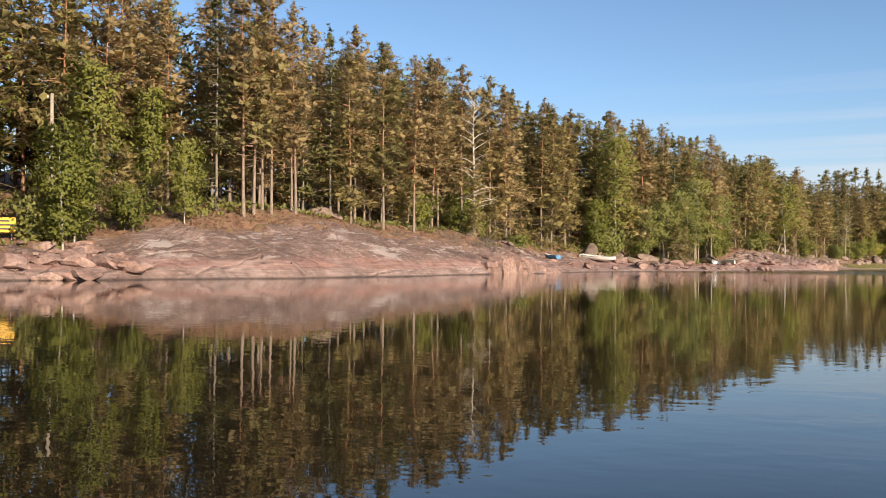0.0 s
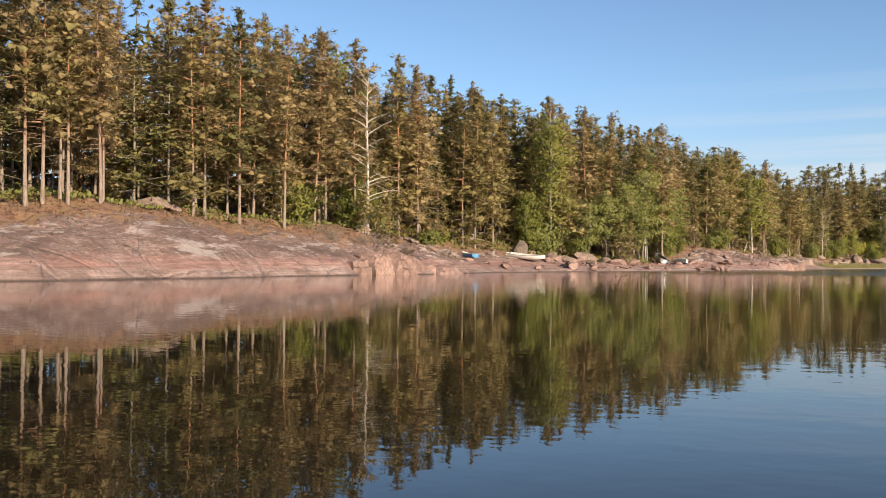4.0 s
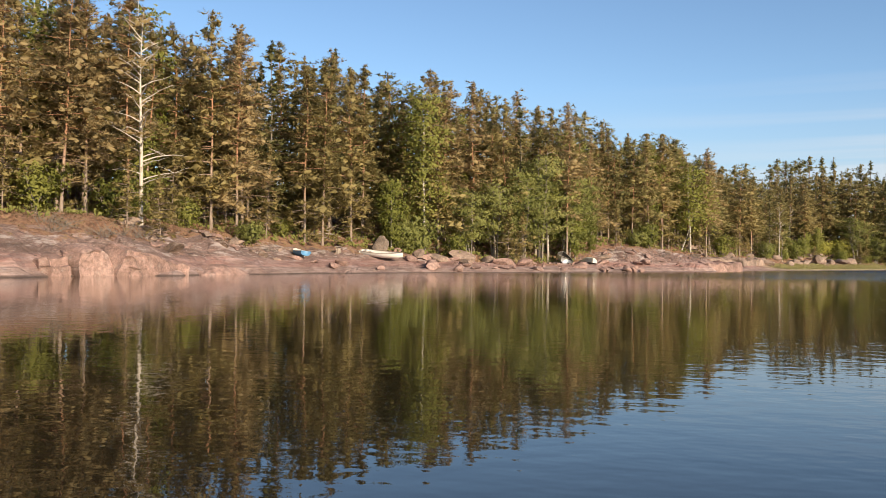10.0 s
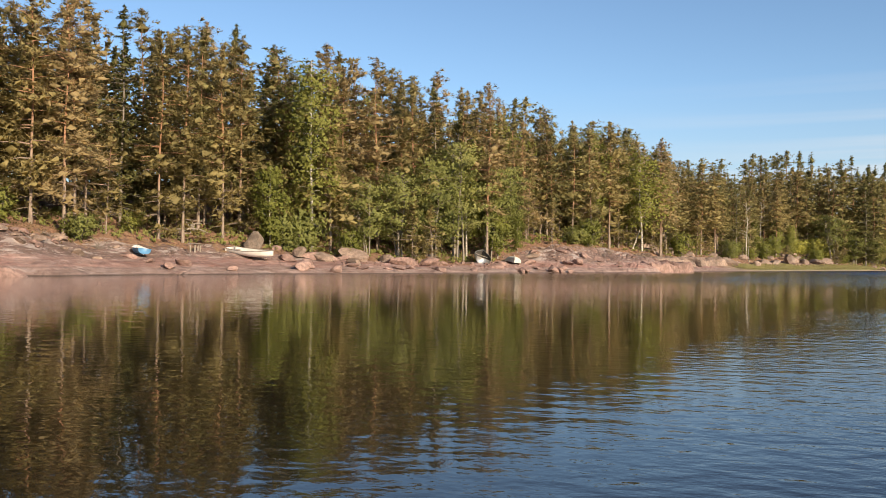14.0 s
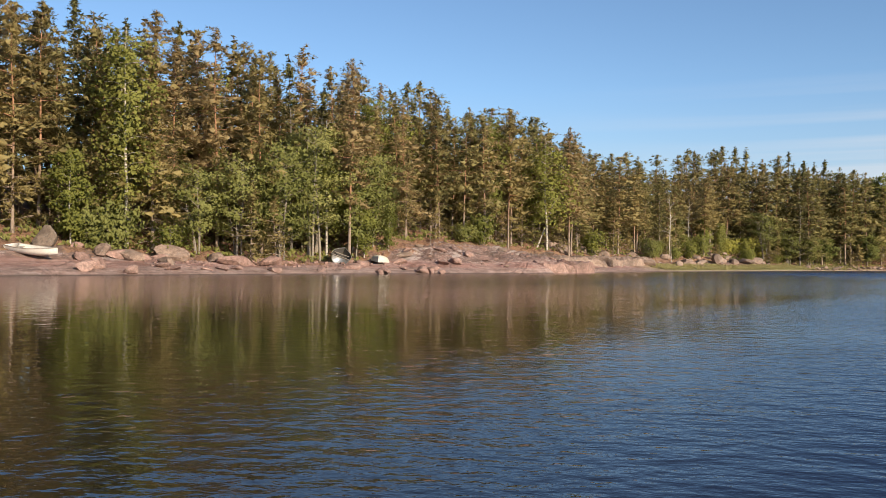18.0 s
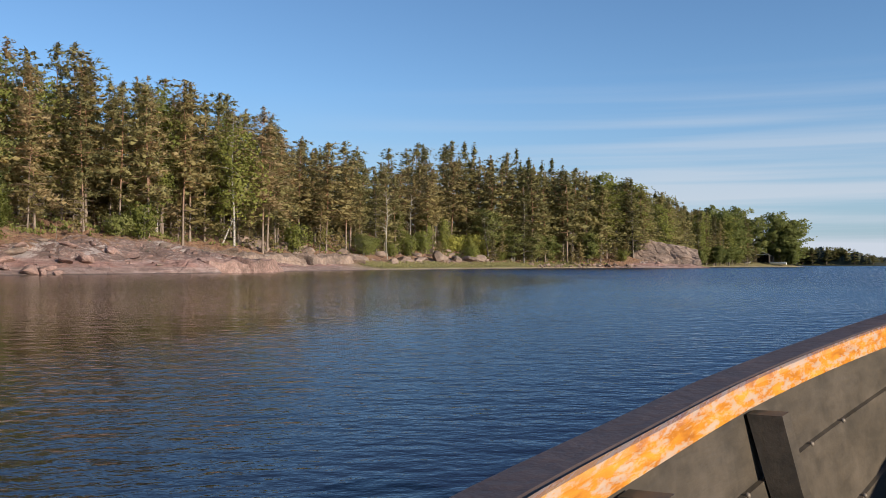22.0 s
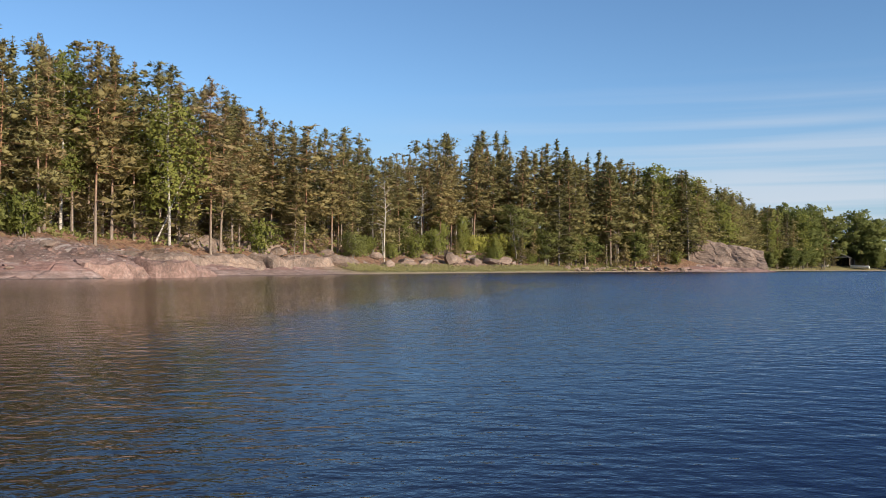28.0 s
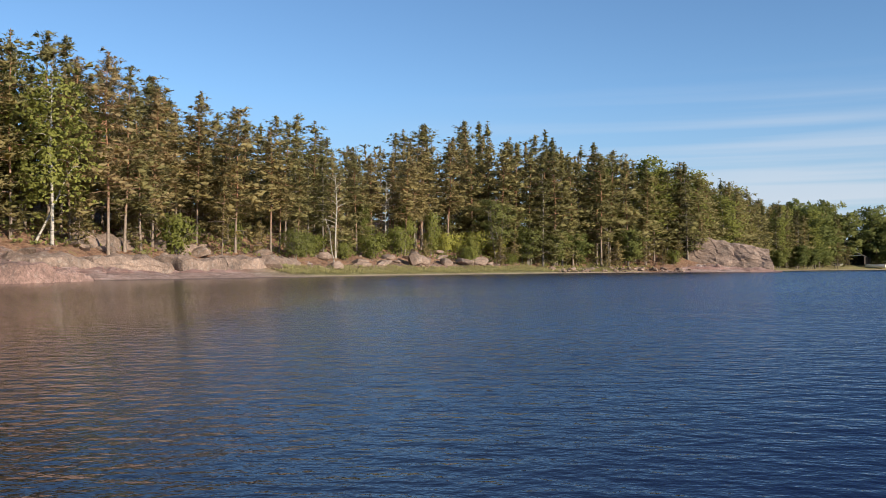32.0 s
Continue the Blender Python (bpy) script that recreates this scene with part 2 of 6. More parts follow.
def rock_material(name, pale, mid, dark, lichen=0.35):
    m, n, l, b = node_material(name)
    p = place(n)
    big = add_noise(n, l, 0.22, 4, 0.6, p)
    med = add_noise(n, l, 1.4, 6, 0.65, p)
    fine = add_noise(n, l, 14, 5, 0.7, p)
    vor = n.new("ShaderNodeTexVoronoi")
    vor.feature = "DISTANCE_TO_EDGE"
    vor.inputs["Scale"].default_value = 0.24
    wv = n.new("ShaderNodeVectorMath"); wv.operation = "ADD"
    nz = n.new("ShaderNodeTexNoise"); nz.inputs["Scale"].default_value = 0.6; nz.inputs["Detail"].default_value = 7.0; nz.inputs["Roughness"].default_value = 0.65
    l.new(p, nz.inputs["Vector"])
    l.new(p, wv.inputs[0]); l.new(nz.outputs["Color"], wv.inputs[1])
    l.new(wv.outputs[0], vor.inputs["Vector"])
    c = add_ramp(n, l, add_math(n, l, "ADD", add_math(n, l, "MULTIPLY", big, 0.55), add_math(n, l, "MULTIPLY", med, 0.45)),
                 [(0.34, dark), (0.50, mid), (0.66, pale)])
    c = add_mix(n, l, 0.35, c, add_ramp(n, l, fine, [(0.3, (0.25, 0.22, 0.2)), (0.7, (0.85, 0.75, 0.7))]), "OVERLAY")
    mott = add_noise(n, l, 4.5, 8, 0.8, p)
    c = add_mix(n, l, 0.55, c, add_ramp(n, l, mott, [(0.36, (0.12, 0.10, 0.09)), (0.5, (0.5, 0.48, 0.46)), (0.64, (0.9, 0.86, 0.82))]), "OVERLAY")
    lich = add_ramp(n, l, add_noise(n, l, 2.6, 6, 0.75, p), [(0.54, (0, 0, 0)), (0.66, (lichen, lichen, lichen))])
    c = add_mix(n, l, lich, c, (0.33, 0.31, 0.285))
    crack = add_ramp(n, l, vor.outputs["Distance"], [(0.0, (0.6, 0.6, 0.6)), (0.007, (0, 0, 0))])
    c = add_mix(n, l, crack, c, (0.07, 0.05, 0.045))
    return m, n, l, b, p, c, med, fine, vor


def boulder_material(name, pale, mid, dark, lichen):
    m, n, l, b, p, c, med, fine, vor = rock_material(name, pale, mid, dark, lichen)
    l.new(c, b.inputs["Base Color"])
    b.inputs["Roughness"].default_value = 0.85
    add_bump(n, l, add_math(n, l, "ADD", med, add_math(n, l, "MULTIPLY", fine, 0.3)), 0.7, 0.12, b)
    return m


PINK_ROCK = boulder_material("pink_granite", (0.325, 0.25, 0.234), (0.235, 0.162, 0.147), (0.10, 0.07, 0.063), 0.3)
GREY_ROCK = boulder_material("grey_granite", (0.33, 0.265, 0.225), (0.205, 0.16, 0.135), (0.075, 0.06, 0.052), 0.5)


def ground_material():
    """Bare pink granite that turns to heath, litter and moss further from the water."""
    m, n, l, b, p, c, med, fine, vor = rock_material("shore_ground", (0.43, 0.335, 0.317), (0.27, 0.186, 0.168), (0.115, 0.08, 0.072), 0.6)
    soil_at = n.new("ShaderNodeAttribute"); soil_at.attribute_name = "soil"
    wash_at = n.new("ShaderNodeAttribute"); wash_at.attribute_name = "wash"
    grass_at = n.new("ShaderNodeAttribute"); grass_at.attribute_name = "grass"
    # washed band of smooth, paler red rock near the water
    band = add_ramp(n, l, add_noise(n, l, 0.5, 4, 0.6, p), [(0.33, (0.31, 0.165, 0.142)), (0.52, (0.385, 0.238, 0.214)), (0.7, (0.47, 0.345, 0.322))])
    low_at = n.new("ShaderNodeSeparateXYZ")
    l.new(p, low_at.inputs[0])
    low = add_math(n, l, "ADD", low_at.outputs["Z"], add_math(n, l, "MULTIPLY", add_noise(n, l, 0.35, 4, 0.6, p), 0.35))
    band = add_mix(n, l, add_ramp(n, l, low, [(0.62, (1, 1, 1)), (0.74, (0, 0, 0))]), band, add_ramp(n, l, add_noise(n, l, 1.1, 6, 0.7, p), [(0.35, (0.245, 0.165, 0.147)), (0.6, (0.41, 0.312, 0.293))]))
    # dark lichen in smears and pale scoured patches above the washed band
    tilt = n.new("ShaderNodeMapping")
    tilt.inputs["Scale"].default_value = (1.0, 0.5, 2.0)
    l.new(p, tilt.inputs["Vector"])
    c = add_mix(n, l, add_ramp(n, l, add_noise(n, l, 3.6, 10, 0.85, tilt.outputs[0]), [(0.475, (0, 0, 0)), (0.525, (0.65, 0.65, 0.65))]), c, (0.155, 0.108, 0.098))
    c = add_mix(n, l, add_ramp(n, l, add_noise(n, l, 2.0, 10, 0.8, tilt.outputs[0]), [(0.55, (0, 0, 0)), (0.60, (0.85, 0.85, 0.85))]), c, (0.45, 0.375, 0.355))
    c = add_mix(n, l, add_ramp(n, l, add_noise(n, l, 0.75, 9, 0.72, tilt.outputs[0]), [(0.51, (0, 0, 0)), (0.57, (0.6, 0.6, 0.6))]), c, (0.135, 0.088, 0.072))
    c = add_mix(n, l, add_ramp(n, l, add_noise(n, l, 0.5, 9, 0.7, tilt.outputs[0]), [(0.54, (0, 0, 0)), (0.59, (0.8, 0.8, 0.8))]), c, (0.50, 0.43, 0.41))
    sm = n.new("ShaderNodeMapping")
    sm.inputs["Scale"].default_value = (0.25, 0.25, 5.0)
    l.new(p, sm.inputs["Vector"])
    streak = add_ramp(n, l, add_noise(n, l, 1.6, 6, 0.7, sm.outputs[0]), [(0.36, (0.22, 0.2, 0.19)), (0.52, (0.52, 0.5, 0.49)), (0.66, (0.84, 0.8, 0.78))])
    band = add_mix(n, l, 0.6, band, streak, "OVERLAY")
    c = add_mix(n, l, wash_at.outputs["Fac"], c, add_mix(n, l, 0.3, band, c))
    litter = add_ramp(n, l, add_noise(n, l, 1.8, 8, 0.75, p), [(0.34, (0.08, 0.045, 0.03)), (0.45, (0.22, 0.115, 0.07)), (0.54, (0.33, 0.20, 0.13)), (0.63, (0.21, 0.17, 0.065)), (0.74, (0.12, 0.135, 0.04))])
    edge = add_math(n, l, "ADD", soil_at.outputs["Fac"], add_math(n, l, "MULTIPLY", add_math(n, l, "SUBTRACT", add_noise(n, l, 0.7, 7, 0.72, p), 0.5), 2.2))
    c = add_mix(n, l, add_ramp(n, l, edge, [(0.5, (0, 0, 0)), (0.66, (1, 1, 1))]), c, litter)
    turf = add_ramp(n, l, add_noise(n, l, 2.2, 5, 0.7, p), [(0.3, (0.18, 0.175, 0.065)), (0.6, (0.29, 0.275, 0.115)), (0.8, (0.40, 0.35, 0.20))])
    sand = add_ramp(n, l, add_noise(n, l, 3.0, 5, 0.7, p), [(0.35, (0.38, 0.30, 0.20)), (0.65, (0.52, 0.43, 0.31))])
    turf = add_mix(n, l, add_ramp(n, l, add_math(n, l, "ADD", low_at.outputs["Z"], add_math(n, l, "MULTIPLY", add_noise(n, l, 0.8, 4, 0.6, p), 0.12)), [(0.20, (1, 1, 1)), (0.27, (0, 0, 0))]), turf, sand)
    c = add_mix(n, l, grass_at.outputs["Fac"], c, turf)
    sep = n.new("ShaderNodeSeparateXYZ")
    l.new(p, sep.inputs[0])
    c = add_mix(n, l, add_ramp(n, l, sep.outputs["Z"], [(0.03, (0.75, 0.75, 0.75)), (0.10, (0, 0, 0))]), c, (0.06, 0.042, 0.034))
    l.new(c, b.inputs["Base Color"])
    b.inputs["Roughness"].default_value = 0.85
    h = add_math(n, l, "ADD", med, add_math(n, l, "MULTIPLY", fine, 0.25))
    h = add_math(n, l, "ADD", h, add_ramp(n, l, vor.outputs["Distance"], [(0.0, (0, 0, 0)), (0.03, (0.2, 0.2, 0.2))]))
    add_bump(n, l, h, 1.0, 0.5, b)
    return m


GROUND = ground_material()


def water_material():
    """Lake water: a still lee under the shore, wind ripples further out."""
    m, n, l, b = node_material("lake_water")
    b.inputs["IOR"].default_value = 1.333
    p = place(n)
    sep = n.new("ShaderNodeSeparateXYZ")
    l.new(p, sep.inputs[0])
    s = add_math(n, l, "ADD", add_math(n, l, "MULTIPLY", sep.outputs["Y"], 0.55), add_math(n, l, "MULTIPLY", sep.outputs["X"], 5.0))
    s = add_math(n, l, "ADD", s, add_math(n, l, "MULTIPLY", add_noise(n, l, 0.06, 3, 0.5, p), 30.0))
    wind = n.new("ShaderNodeMapRange")
    wind.interpolation_type = "SMOOTHSTEP"
    wind.inputs["From Min"].default_value, wind.inputs["From Max"].default_value = 52.0, 88.0
    l.new(s, wind.inputs["Value"])
    open_lake = n.new("ShaderNodeMapRange")
    open_lake.interpolation_type = "SMOOTHSTEP"
    open_lake.inputs["From Min"].default_value, open_lake.inputs["From Max"].default_value = 108.0, 146.0
    l.new(add_math(n, l, "ADD", sep.outputs["Y"], add_math(n, l, "MULTIPLY", sep.outputs["X"], 1.2)), open_lake.inputs["Value"])
    chop = n.new("ShaderNodeMapRange")
    chop.interpolation_type = "SMOOTHSTEP"
    chop.inputs["From Min"].default_value, chop.inputs["From Max"].default_value = 66.0, 100.0
    chop.inputs["To Max"].default_value = 0.6
    l.new(sep.outputs["Y"], chop.inputs["Value"])
    # fine ruffled water off the low shore, which blurs what it mirrors
    calm_blur = n.new("ShaderNodeMapRange")
    calm_blur.inputs["From Min"].default_value, calm_blur.inputs["From Max"].default_value = 0.0, -12.0
    calm_blur.inputs["To Min"].default_value = 0.0
    l.new(sep.outputs["X"], calm_blur.inputs["Value"])
    l.new(chop.outputs[0], calm_blur.inputs["To Max"])
    breeze = add_math(n, l, "MAXIMUM", add_math(n, l, "MAXIMUM", wind.outputs[0], chop.outputs[0]), open_lake.outputs[0])
    # mask by x and y for the painted sky blue, not water depth
    deep = n.new("ShaderNodeMapRange")
    deep.interpolation_type = "SMOOTHSTEP"
    deep.inputs["From Min"].default_value, deep.inputs["From Max"].default_value = 2.0, 6.5
    l.new(add_math(n, l, "SUBTRACT", sep.outputs["X"], add_math(n, l, "MULTIPLY", add_math(n, l, "SUBTRACT", sep.outputs["Y"], 25.0), 0.045)), deep.inputs["Value"])
    # humic brown in calm water also lifts tree reflections; blue outside paints mirrored sky
    l.new(add_mix(n, l, add_math(n, l, "MAXIMUM", open_lake.outputs[0], add_math(n, l, "MULTIPLY", add_math(n, l, "MAXIMUM", add_math(n, l, "MULTIPLY", breeze, 0.65), 0.4), deep.outputs[0])), (0.0130, 0.0112, 0.0075), (0.0016, 0.0122, 0.070)), b.inputs["Base Color"])
    l.new(add_math(n, l, "ADD", add_math(n, l, "MULTIPLY", breeze, 0.03), add_math(n, l, "ADD", add_math(n, l, "MULTIPLY", calm_blur.outputs[0], 0.15), 0.016)), b.inputs["Roughness"])
    mr = n.new("ShaderNodeMapping")
    mr.inputs["Rotation"].default_value = (0, 0, radians(-24))
    l.new(p, mr.inputs["Vector"])
    mp = n.new("ShaderNodeMapping")
    mp.inputs["Scale"].default_value = (0.9, 1.2, 1)
    l.new(mr.outputs[0], mp.inputs["Vector"])
    w1 = add_noise(n, l, 3.4, 2, 0.5, mp.outputs[0])
    w2 = add_noise(n, l, 8.5, 3, 0.55, mp.outputs[0])
    calm = add_noise(n, l, 0.45, 2, 0.5, mp.outputs[0])
    rip = add_math(n, l, "ADD", add_math(n, l, "MULTIPLY", w1, 0.040), add_math(n, l, "MULTIPLY", w2, 0.026))
    w0 = add_noise(n, l, 1.15, 2, 0.5, mp.outputs[0])
    rip = add_math(n, l, "ADD", rip, add_math(n, l, "MULTIPLY", w0, add_math(n, l, "MULTIPLY", open_lake.outputs[0], 0.05)))
    gust = add_ramp(n, l, add_noise(n, l, 0.12, 3, 0.6, p), [(0.3, (0.55, 0.55, 0.55)), (0.7, (1, 1, 1))])
    rip = add_math(n, l, "MULTIPLY", rip, add_math(n, l, "MULTIPLY", add_math(n, l, "POWER", breeze, 0.8), gust))
    rip = add_math(n, l, "MULTIPLY", rip, add_math(n, l, "ADD", add_math(n, l, "MULTIPLY", open_lake.outputs[0], 0.5), 0.5))
    swell = n.new("ShaderNodeMapRange")
    swell.inputs["From Min"].default_value, swell.inputs["From Max"].default_value = 22.0, 70.0
    swell.inputs["To Min"].default_value, swell.inputs["To Max"].default_value = 0.0014, 0.0052
    l.new(sep.outputs["Y"], swell.inputs["Value"])
    h = add_math(n, l, "ADD", rip, add_math(n, l, "MULTIPLY", add_math(n, l, "ADD", w1, calm), swell.outputs[0]))
    bump = n.new("ShaderNodeBump")
    bump.inputs["Strength"].default_value, bump.inputs["Distance"].default_value = 1.0, 1.0
    l.new(h, bump.inputs["Height"])
    # normals tilted one way, more in the breeze, to steer mirrored trees and sky
    lean = n.new("ShaderNodeVectorMath"); lean.operation = "SCALE"
    lean.inputs[0].default_value = (-0.085, -0.105, 0.0)
    l.new(add_math(n, l, "POWER", breeze, 2.0), lean.inputs["Scale"])
    heel = n.new("ShaderNodeVectorMath"); heel.operation = "SCALE"
    heel.inputs[0].default_value = (-0.035, -0.035, 0.0)
    l.new(open_lake.outputs[0], heel.inputs["Scale"])
    slope = n.new("ShaderNodeVectorMath"); slope.operation = "ADD"
    l.new(lean.outputs[0], slope.inputs[0]); l.new(heel.outputs[0], slope.inputs[1])
    both = n.new("ShaderNodeVectorMath"); both.operation = "ADD"
    l.new(bump.outputs[0], both.inputs[0]); l.new(slope.outputs[0], both.inputs[1])
    unit = n.new("ShaderNodeVectorMath"); unit.operation = "NORMALIZE"
    l.new(both.outputs[0], unit.inputs[0])
    l.new(unit.outputs[0], b.inputs["Normal"])
    return m


WATER = water_material()


# ---------------------------------------------------------------- mesh helpers
def mesh_from(name, verts, faces, material, smooth=False):
    """A mesh of vertex and face arrays, with one material."""
    me = bpy.data.meshes.new(name)
    verts = np.asarray(verts, dtype=np.float32)
    if isinstance(faces, np.ndarray):
        k = faces.shape[1]
        me.vertices.add(len(verts))
        me.vertices.foreach_set("co", verts.ravel())
        me.loops.add(faces.size)
        me.loops.foreach_set("vertex_index", faces.astype(np.int32).ravel())
        me.polygons.add(len(faces))
        me.polygons.foreach_set("loop_start", np.arange(0, faces.size, k, dtype=np.int32))
        me.update(calc_edges=True)
    else:
        me.from_pydata([tuple(v) for v in verts.tolist()], [], faces)
    me.materials.append(material)
    if smooth:
        me.polygons.foreach_set("use_smooth", np.ones(len(me.polygons), dtype=bool))
    me.update()
    return me


def crown_normals(v, seed=1):
    """Normals that turn away from the trunk, so that a crown is shaded as one soft body."""
    rng = np.random.default_rng(seed)
    rad = np.hypot(v[:, 0], v[:, 1])[:, None]
    n = np.concatenate([v[:, :2] / np.maximum(rad, 0.6), np.full((len(v), 1), 0.45)], 1) + rng.normal(0, 0.3, v.shape)
    return n / np.linalg.norm(n, axis=1, keepdims=True)


def crown_mesh(name, v, f, n, leaf):
    """A crown of blades; each face is turned to its normals."""
    a, b, c = v[f[:, 0]], v[f[:, 1]], v[f[:, 2]]
    away = (np.cross(b - a, c - a) * n[f[:, 1]]).sum(1) < 0
    f = np.where(away[:, None], f[:, ::-1], f)
    me = mesh_from(name, v, f, leaf, True)
    me.normals_split_custom_set_from_vertices(n.astype(np.float32))
    return me


def part(name, me, parent, label="", m=None):
    """A mesh (or bmesh with a material) as one object under a thing."""
    ob = new(name, me)
    ob.parent = parent
    if m is not None:
        ob.matrix_basis = m
    return tagged(ob, label)


def from_bm(name, bm, material, smooth=False):
    me = bpy.data.meshes.new(name)
    bm.normal_update()
    bm.to_mesh(me)
    bm.free()
    me.materials.append(material)
    if smooth:
        me.polygons.foreach_set("use_smooth", np.ones(len(me.polygons), dtype=bool))
    return me


def box_mesh(name, size, material, bevel=0.01, at=(0, 0, 0)):
    bm = bmesh.new()
    bmesh.ops.create_cube(bm, size=1.0)
    for v in bm.verts:
        v.co = Vector((v.co.x * size[0] + at[0], v.co.y * size[1] + at[1], v.co.z * size[2] + at[2]))
    if bevel:
        bmesh.ops.bevel(bm, geom=bm.edges[:], offset=bevel, segments=2, affect="EDGES")
    return from_bm(name, bm, material)


def tube(points, radii, sides, verts, faces):
    """Appends a tapered tube through points to the lists of verts and faces (quads)."""
    base = len(verts)
    n = len(points)
    for i, (p, r) in enumerate(zip(points, radii)):
        a, c = points[max(0, i - 1)], points[min(n - 1, i + 1)]
        d = np.array(c) - np.array(a)
        d = d / (np.linalg.norm(d) + 1e-9)
        u = np.cross(d, (0.0, 0.0, 1.0) if abs(d[2]) < 0.9 else (1.0, 0.0, 0.0))
        u /= np.linalg.norm(u) + 1e-9
        w = np.cross(d, u)
        for k in range(sides):
            ang = 2 * math.pi * k / sides
            verts.append(np.array(p) + r * (math.cos(ang) * u + math.sin(ang) * w))
    for i in range(n - 1):
        for k in range(sides):
            k2 = (k + 1) % sides
            faces.append((base + i * sides + k, base + i * sides + k2, base + (i + 1) * sides + k2, base + (i + 1) * sides + k))


def tufts(rng, centres, outward, size, blades, width, spread):
    """Small pointed blades round each centre: arrays of verts and triangles. Each tuft's blades meet in its centre."""
    n = len(centres)
    d = outward[:, None, :] + rng.normal(0, spread, (n, blades, 3))
    d /= np.linalg.norm(d, axis=2, keepdims=True) + 1e-9
    s = rng.normal(0, 1, (n, blades, 3))
    s -= (s * d).sum(2, keepdims=True) * d
    s /= np.linalg.norm(s, axis=2, keepdims=True) + 1e-9
    ln = size * rng.uniform(0.6, 1.25, (n, blades, 1))
    c = centres[:, None, :]
    a = c + d * ln + s * width * ln
    b = c + d * ln * rng.uniform(0.75, 1.05, (n, blades, 1)) - s * width * ln
    v = np.concatenate([c, np.stack([a, b], 2).reshape(n, blades * 2, 3)], 1)
    k = 1 + blades * 2
    base = (np.arange(n) * k)[:, None]
    j = np.arange(blades)[None, :] * 2 + 1
    f = np.stack([np.broadcast_to(base, (n, blades)), base + j, base + j + 1], 2)
    return v.reshape(-1, 3), f.reshape(-1, 3)


def sprays(rng, centres, outward, normals, size, blades, width, spread):
    """Pointed needle sprays round each centre: arrays of verts, triangles and normals."""
    n = len(centres)
    d = outward[:, None, :] + rng.normal(0, spread, (n, blades, 3))
    d /= np.linalg.norm(d, axis=2, keepdims=True) + 1e-9
    s = rng.normal(0, 1, (n, blades, 3))
    s -= (s * d).sum(2, keepdims=True) * d
    s /= np.linalg.norm(s, axis=2, keepdims=True) + 1e-9
    ln = size[:, None, None] * rng.uniform(0.65, 1.3, (n, blades, 1))
    c = centres[:, None, :] - d * ln * 0.25
    v = np.stack([c + s * width * ln, c - s * width * ln, c + d * ln], 2).reshape(-1, 3)
    f = np.arange(len(v)).reshape(-1, 3)
    nn = np.repeat(normals, blades * 3, axis=0) + rng.normal(0, 0.4, v.shape)
    return v, f, nn / (np.linalg.norm(nn, axis=1, keepdims=True) + 1e-9)


# ---------------------------------------------------------------- the shore in plan
SHORE = [(-400, -60), (-60, -45), (-20, -42), (10, -40), (22, -36.5), (32, -34.2), (42, -34.6), (51, -37), (59, -38.1), (64, -38.2), (72, -40.5), (82, -41.8),
         (93, -41), (105, -39.5), (117, -37.6), (130, -35.5), (142, -33.4), (146, -34.5), (152, -37), (170, -36.5), (190, -35), (210, -33), (235, -29.5),
         (250, -24), (262, -14.5), (266, -8), (270, -3.5), (275, -5), (286, -13), (320, -8), (360, 2), (380, 15), (386, 22), (392, 20), (400, 2), (412, -40), (440, -140), (520, -420)]
# cross-sections: distance along the shore, then height at 1, 3, 6, 10, 15, 30 and 80 m from the water
SECTIONS = np.array([
    (-400, 0.4, 1.0, 1.6, 2.2, 3.0, 6.0, 14.0), (10, 0.5, 1.0, 1.5, 2.0, 2.6, 5.0, 13.0), (26, 0.6, 1.1, 1.6, 2.1, 2.9, 5.5, 13.0),
    (31, 0.9, 1.6, 2.4, 3.3, 4.1, 6.0, 13.0), (40, 0.9, 2.0, 3.1, 4.3, 4.9, 6.5, 13.0), (50, 0.8, 1.7, 2.8, 4.0, 4.6, 6.5, 13.0),
    (59, 1.1, 1.7, 2.5, 3.7, 4.4, 6.5, 13.0), (70, 0.6, 1.4, 2.4, 3.5, 4.2, 6.5, 13.0), (78, 0.35, 0.9, 1.7, 3.2, 4.5, 6.8, 13.0), (84, 0.32, 0.65, 1.1, 2.5, 4.2, 6.8, 13.0),
    (93, 0.3, 0.6, 1.05, 2.3, 4.0, 6.8, 13.0), (108, 0.3, 0.6, 1.0, 2.0, 3.6, 6.6, 13.0), (119, 0.3, 0.55, 0.9, 1.6, 2.8, 6.0, 13.0),
    (127, 0.4, 1.0, 2.0, 3.3, 4.2, 6.5, 13.0), (142, 0.9, 1.5, 2.1, 2.9, 4.0, 6.5, 13.0), (148, 0.5, 1.1, 1.8, 2.8, 4.0, 7.0, 13.0),
    (158, 0.45, 1.0, 1.8, 3.0, 4.6, 8.0, 14.0), (172, 0.2, 0.5, 1.3, 2.6, 4.6, 8.0, 14.0), (190, 0.15, 0.4, 1.2, 2.6, 4.8, 8.5, 14.0), (240, 0.15, 0.4, 1.0, 2.0, 3.6, 7.0, 13.0),
    (258, 0.2, 0.4, 0.9, 1.6, 3.0, 6.0, 12.0), (300, 0.2, 0.4, 0.8, 1.2, 2.0, 5.0, 10.0), (400, 0.2, 0.4, 0.8, 1.0, 1.5, 3.0, 8.0), (520, 0.2, 0.4, 0.8, 1.0, 1.5, 3.0, 8.0)])
INLAND = np.array([-30.0, -4.0, 0.0, 1.0, 3.0, 6.0, 10.0, 15.0, 30.0, 80.0, 400.0])
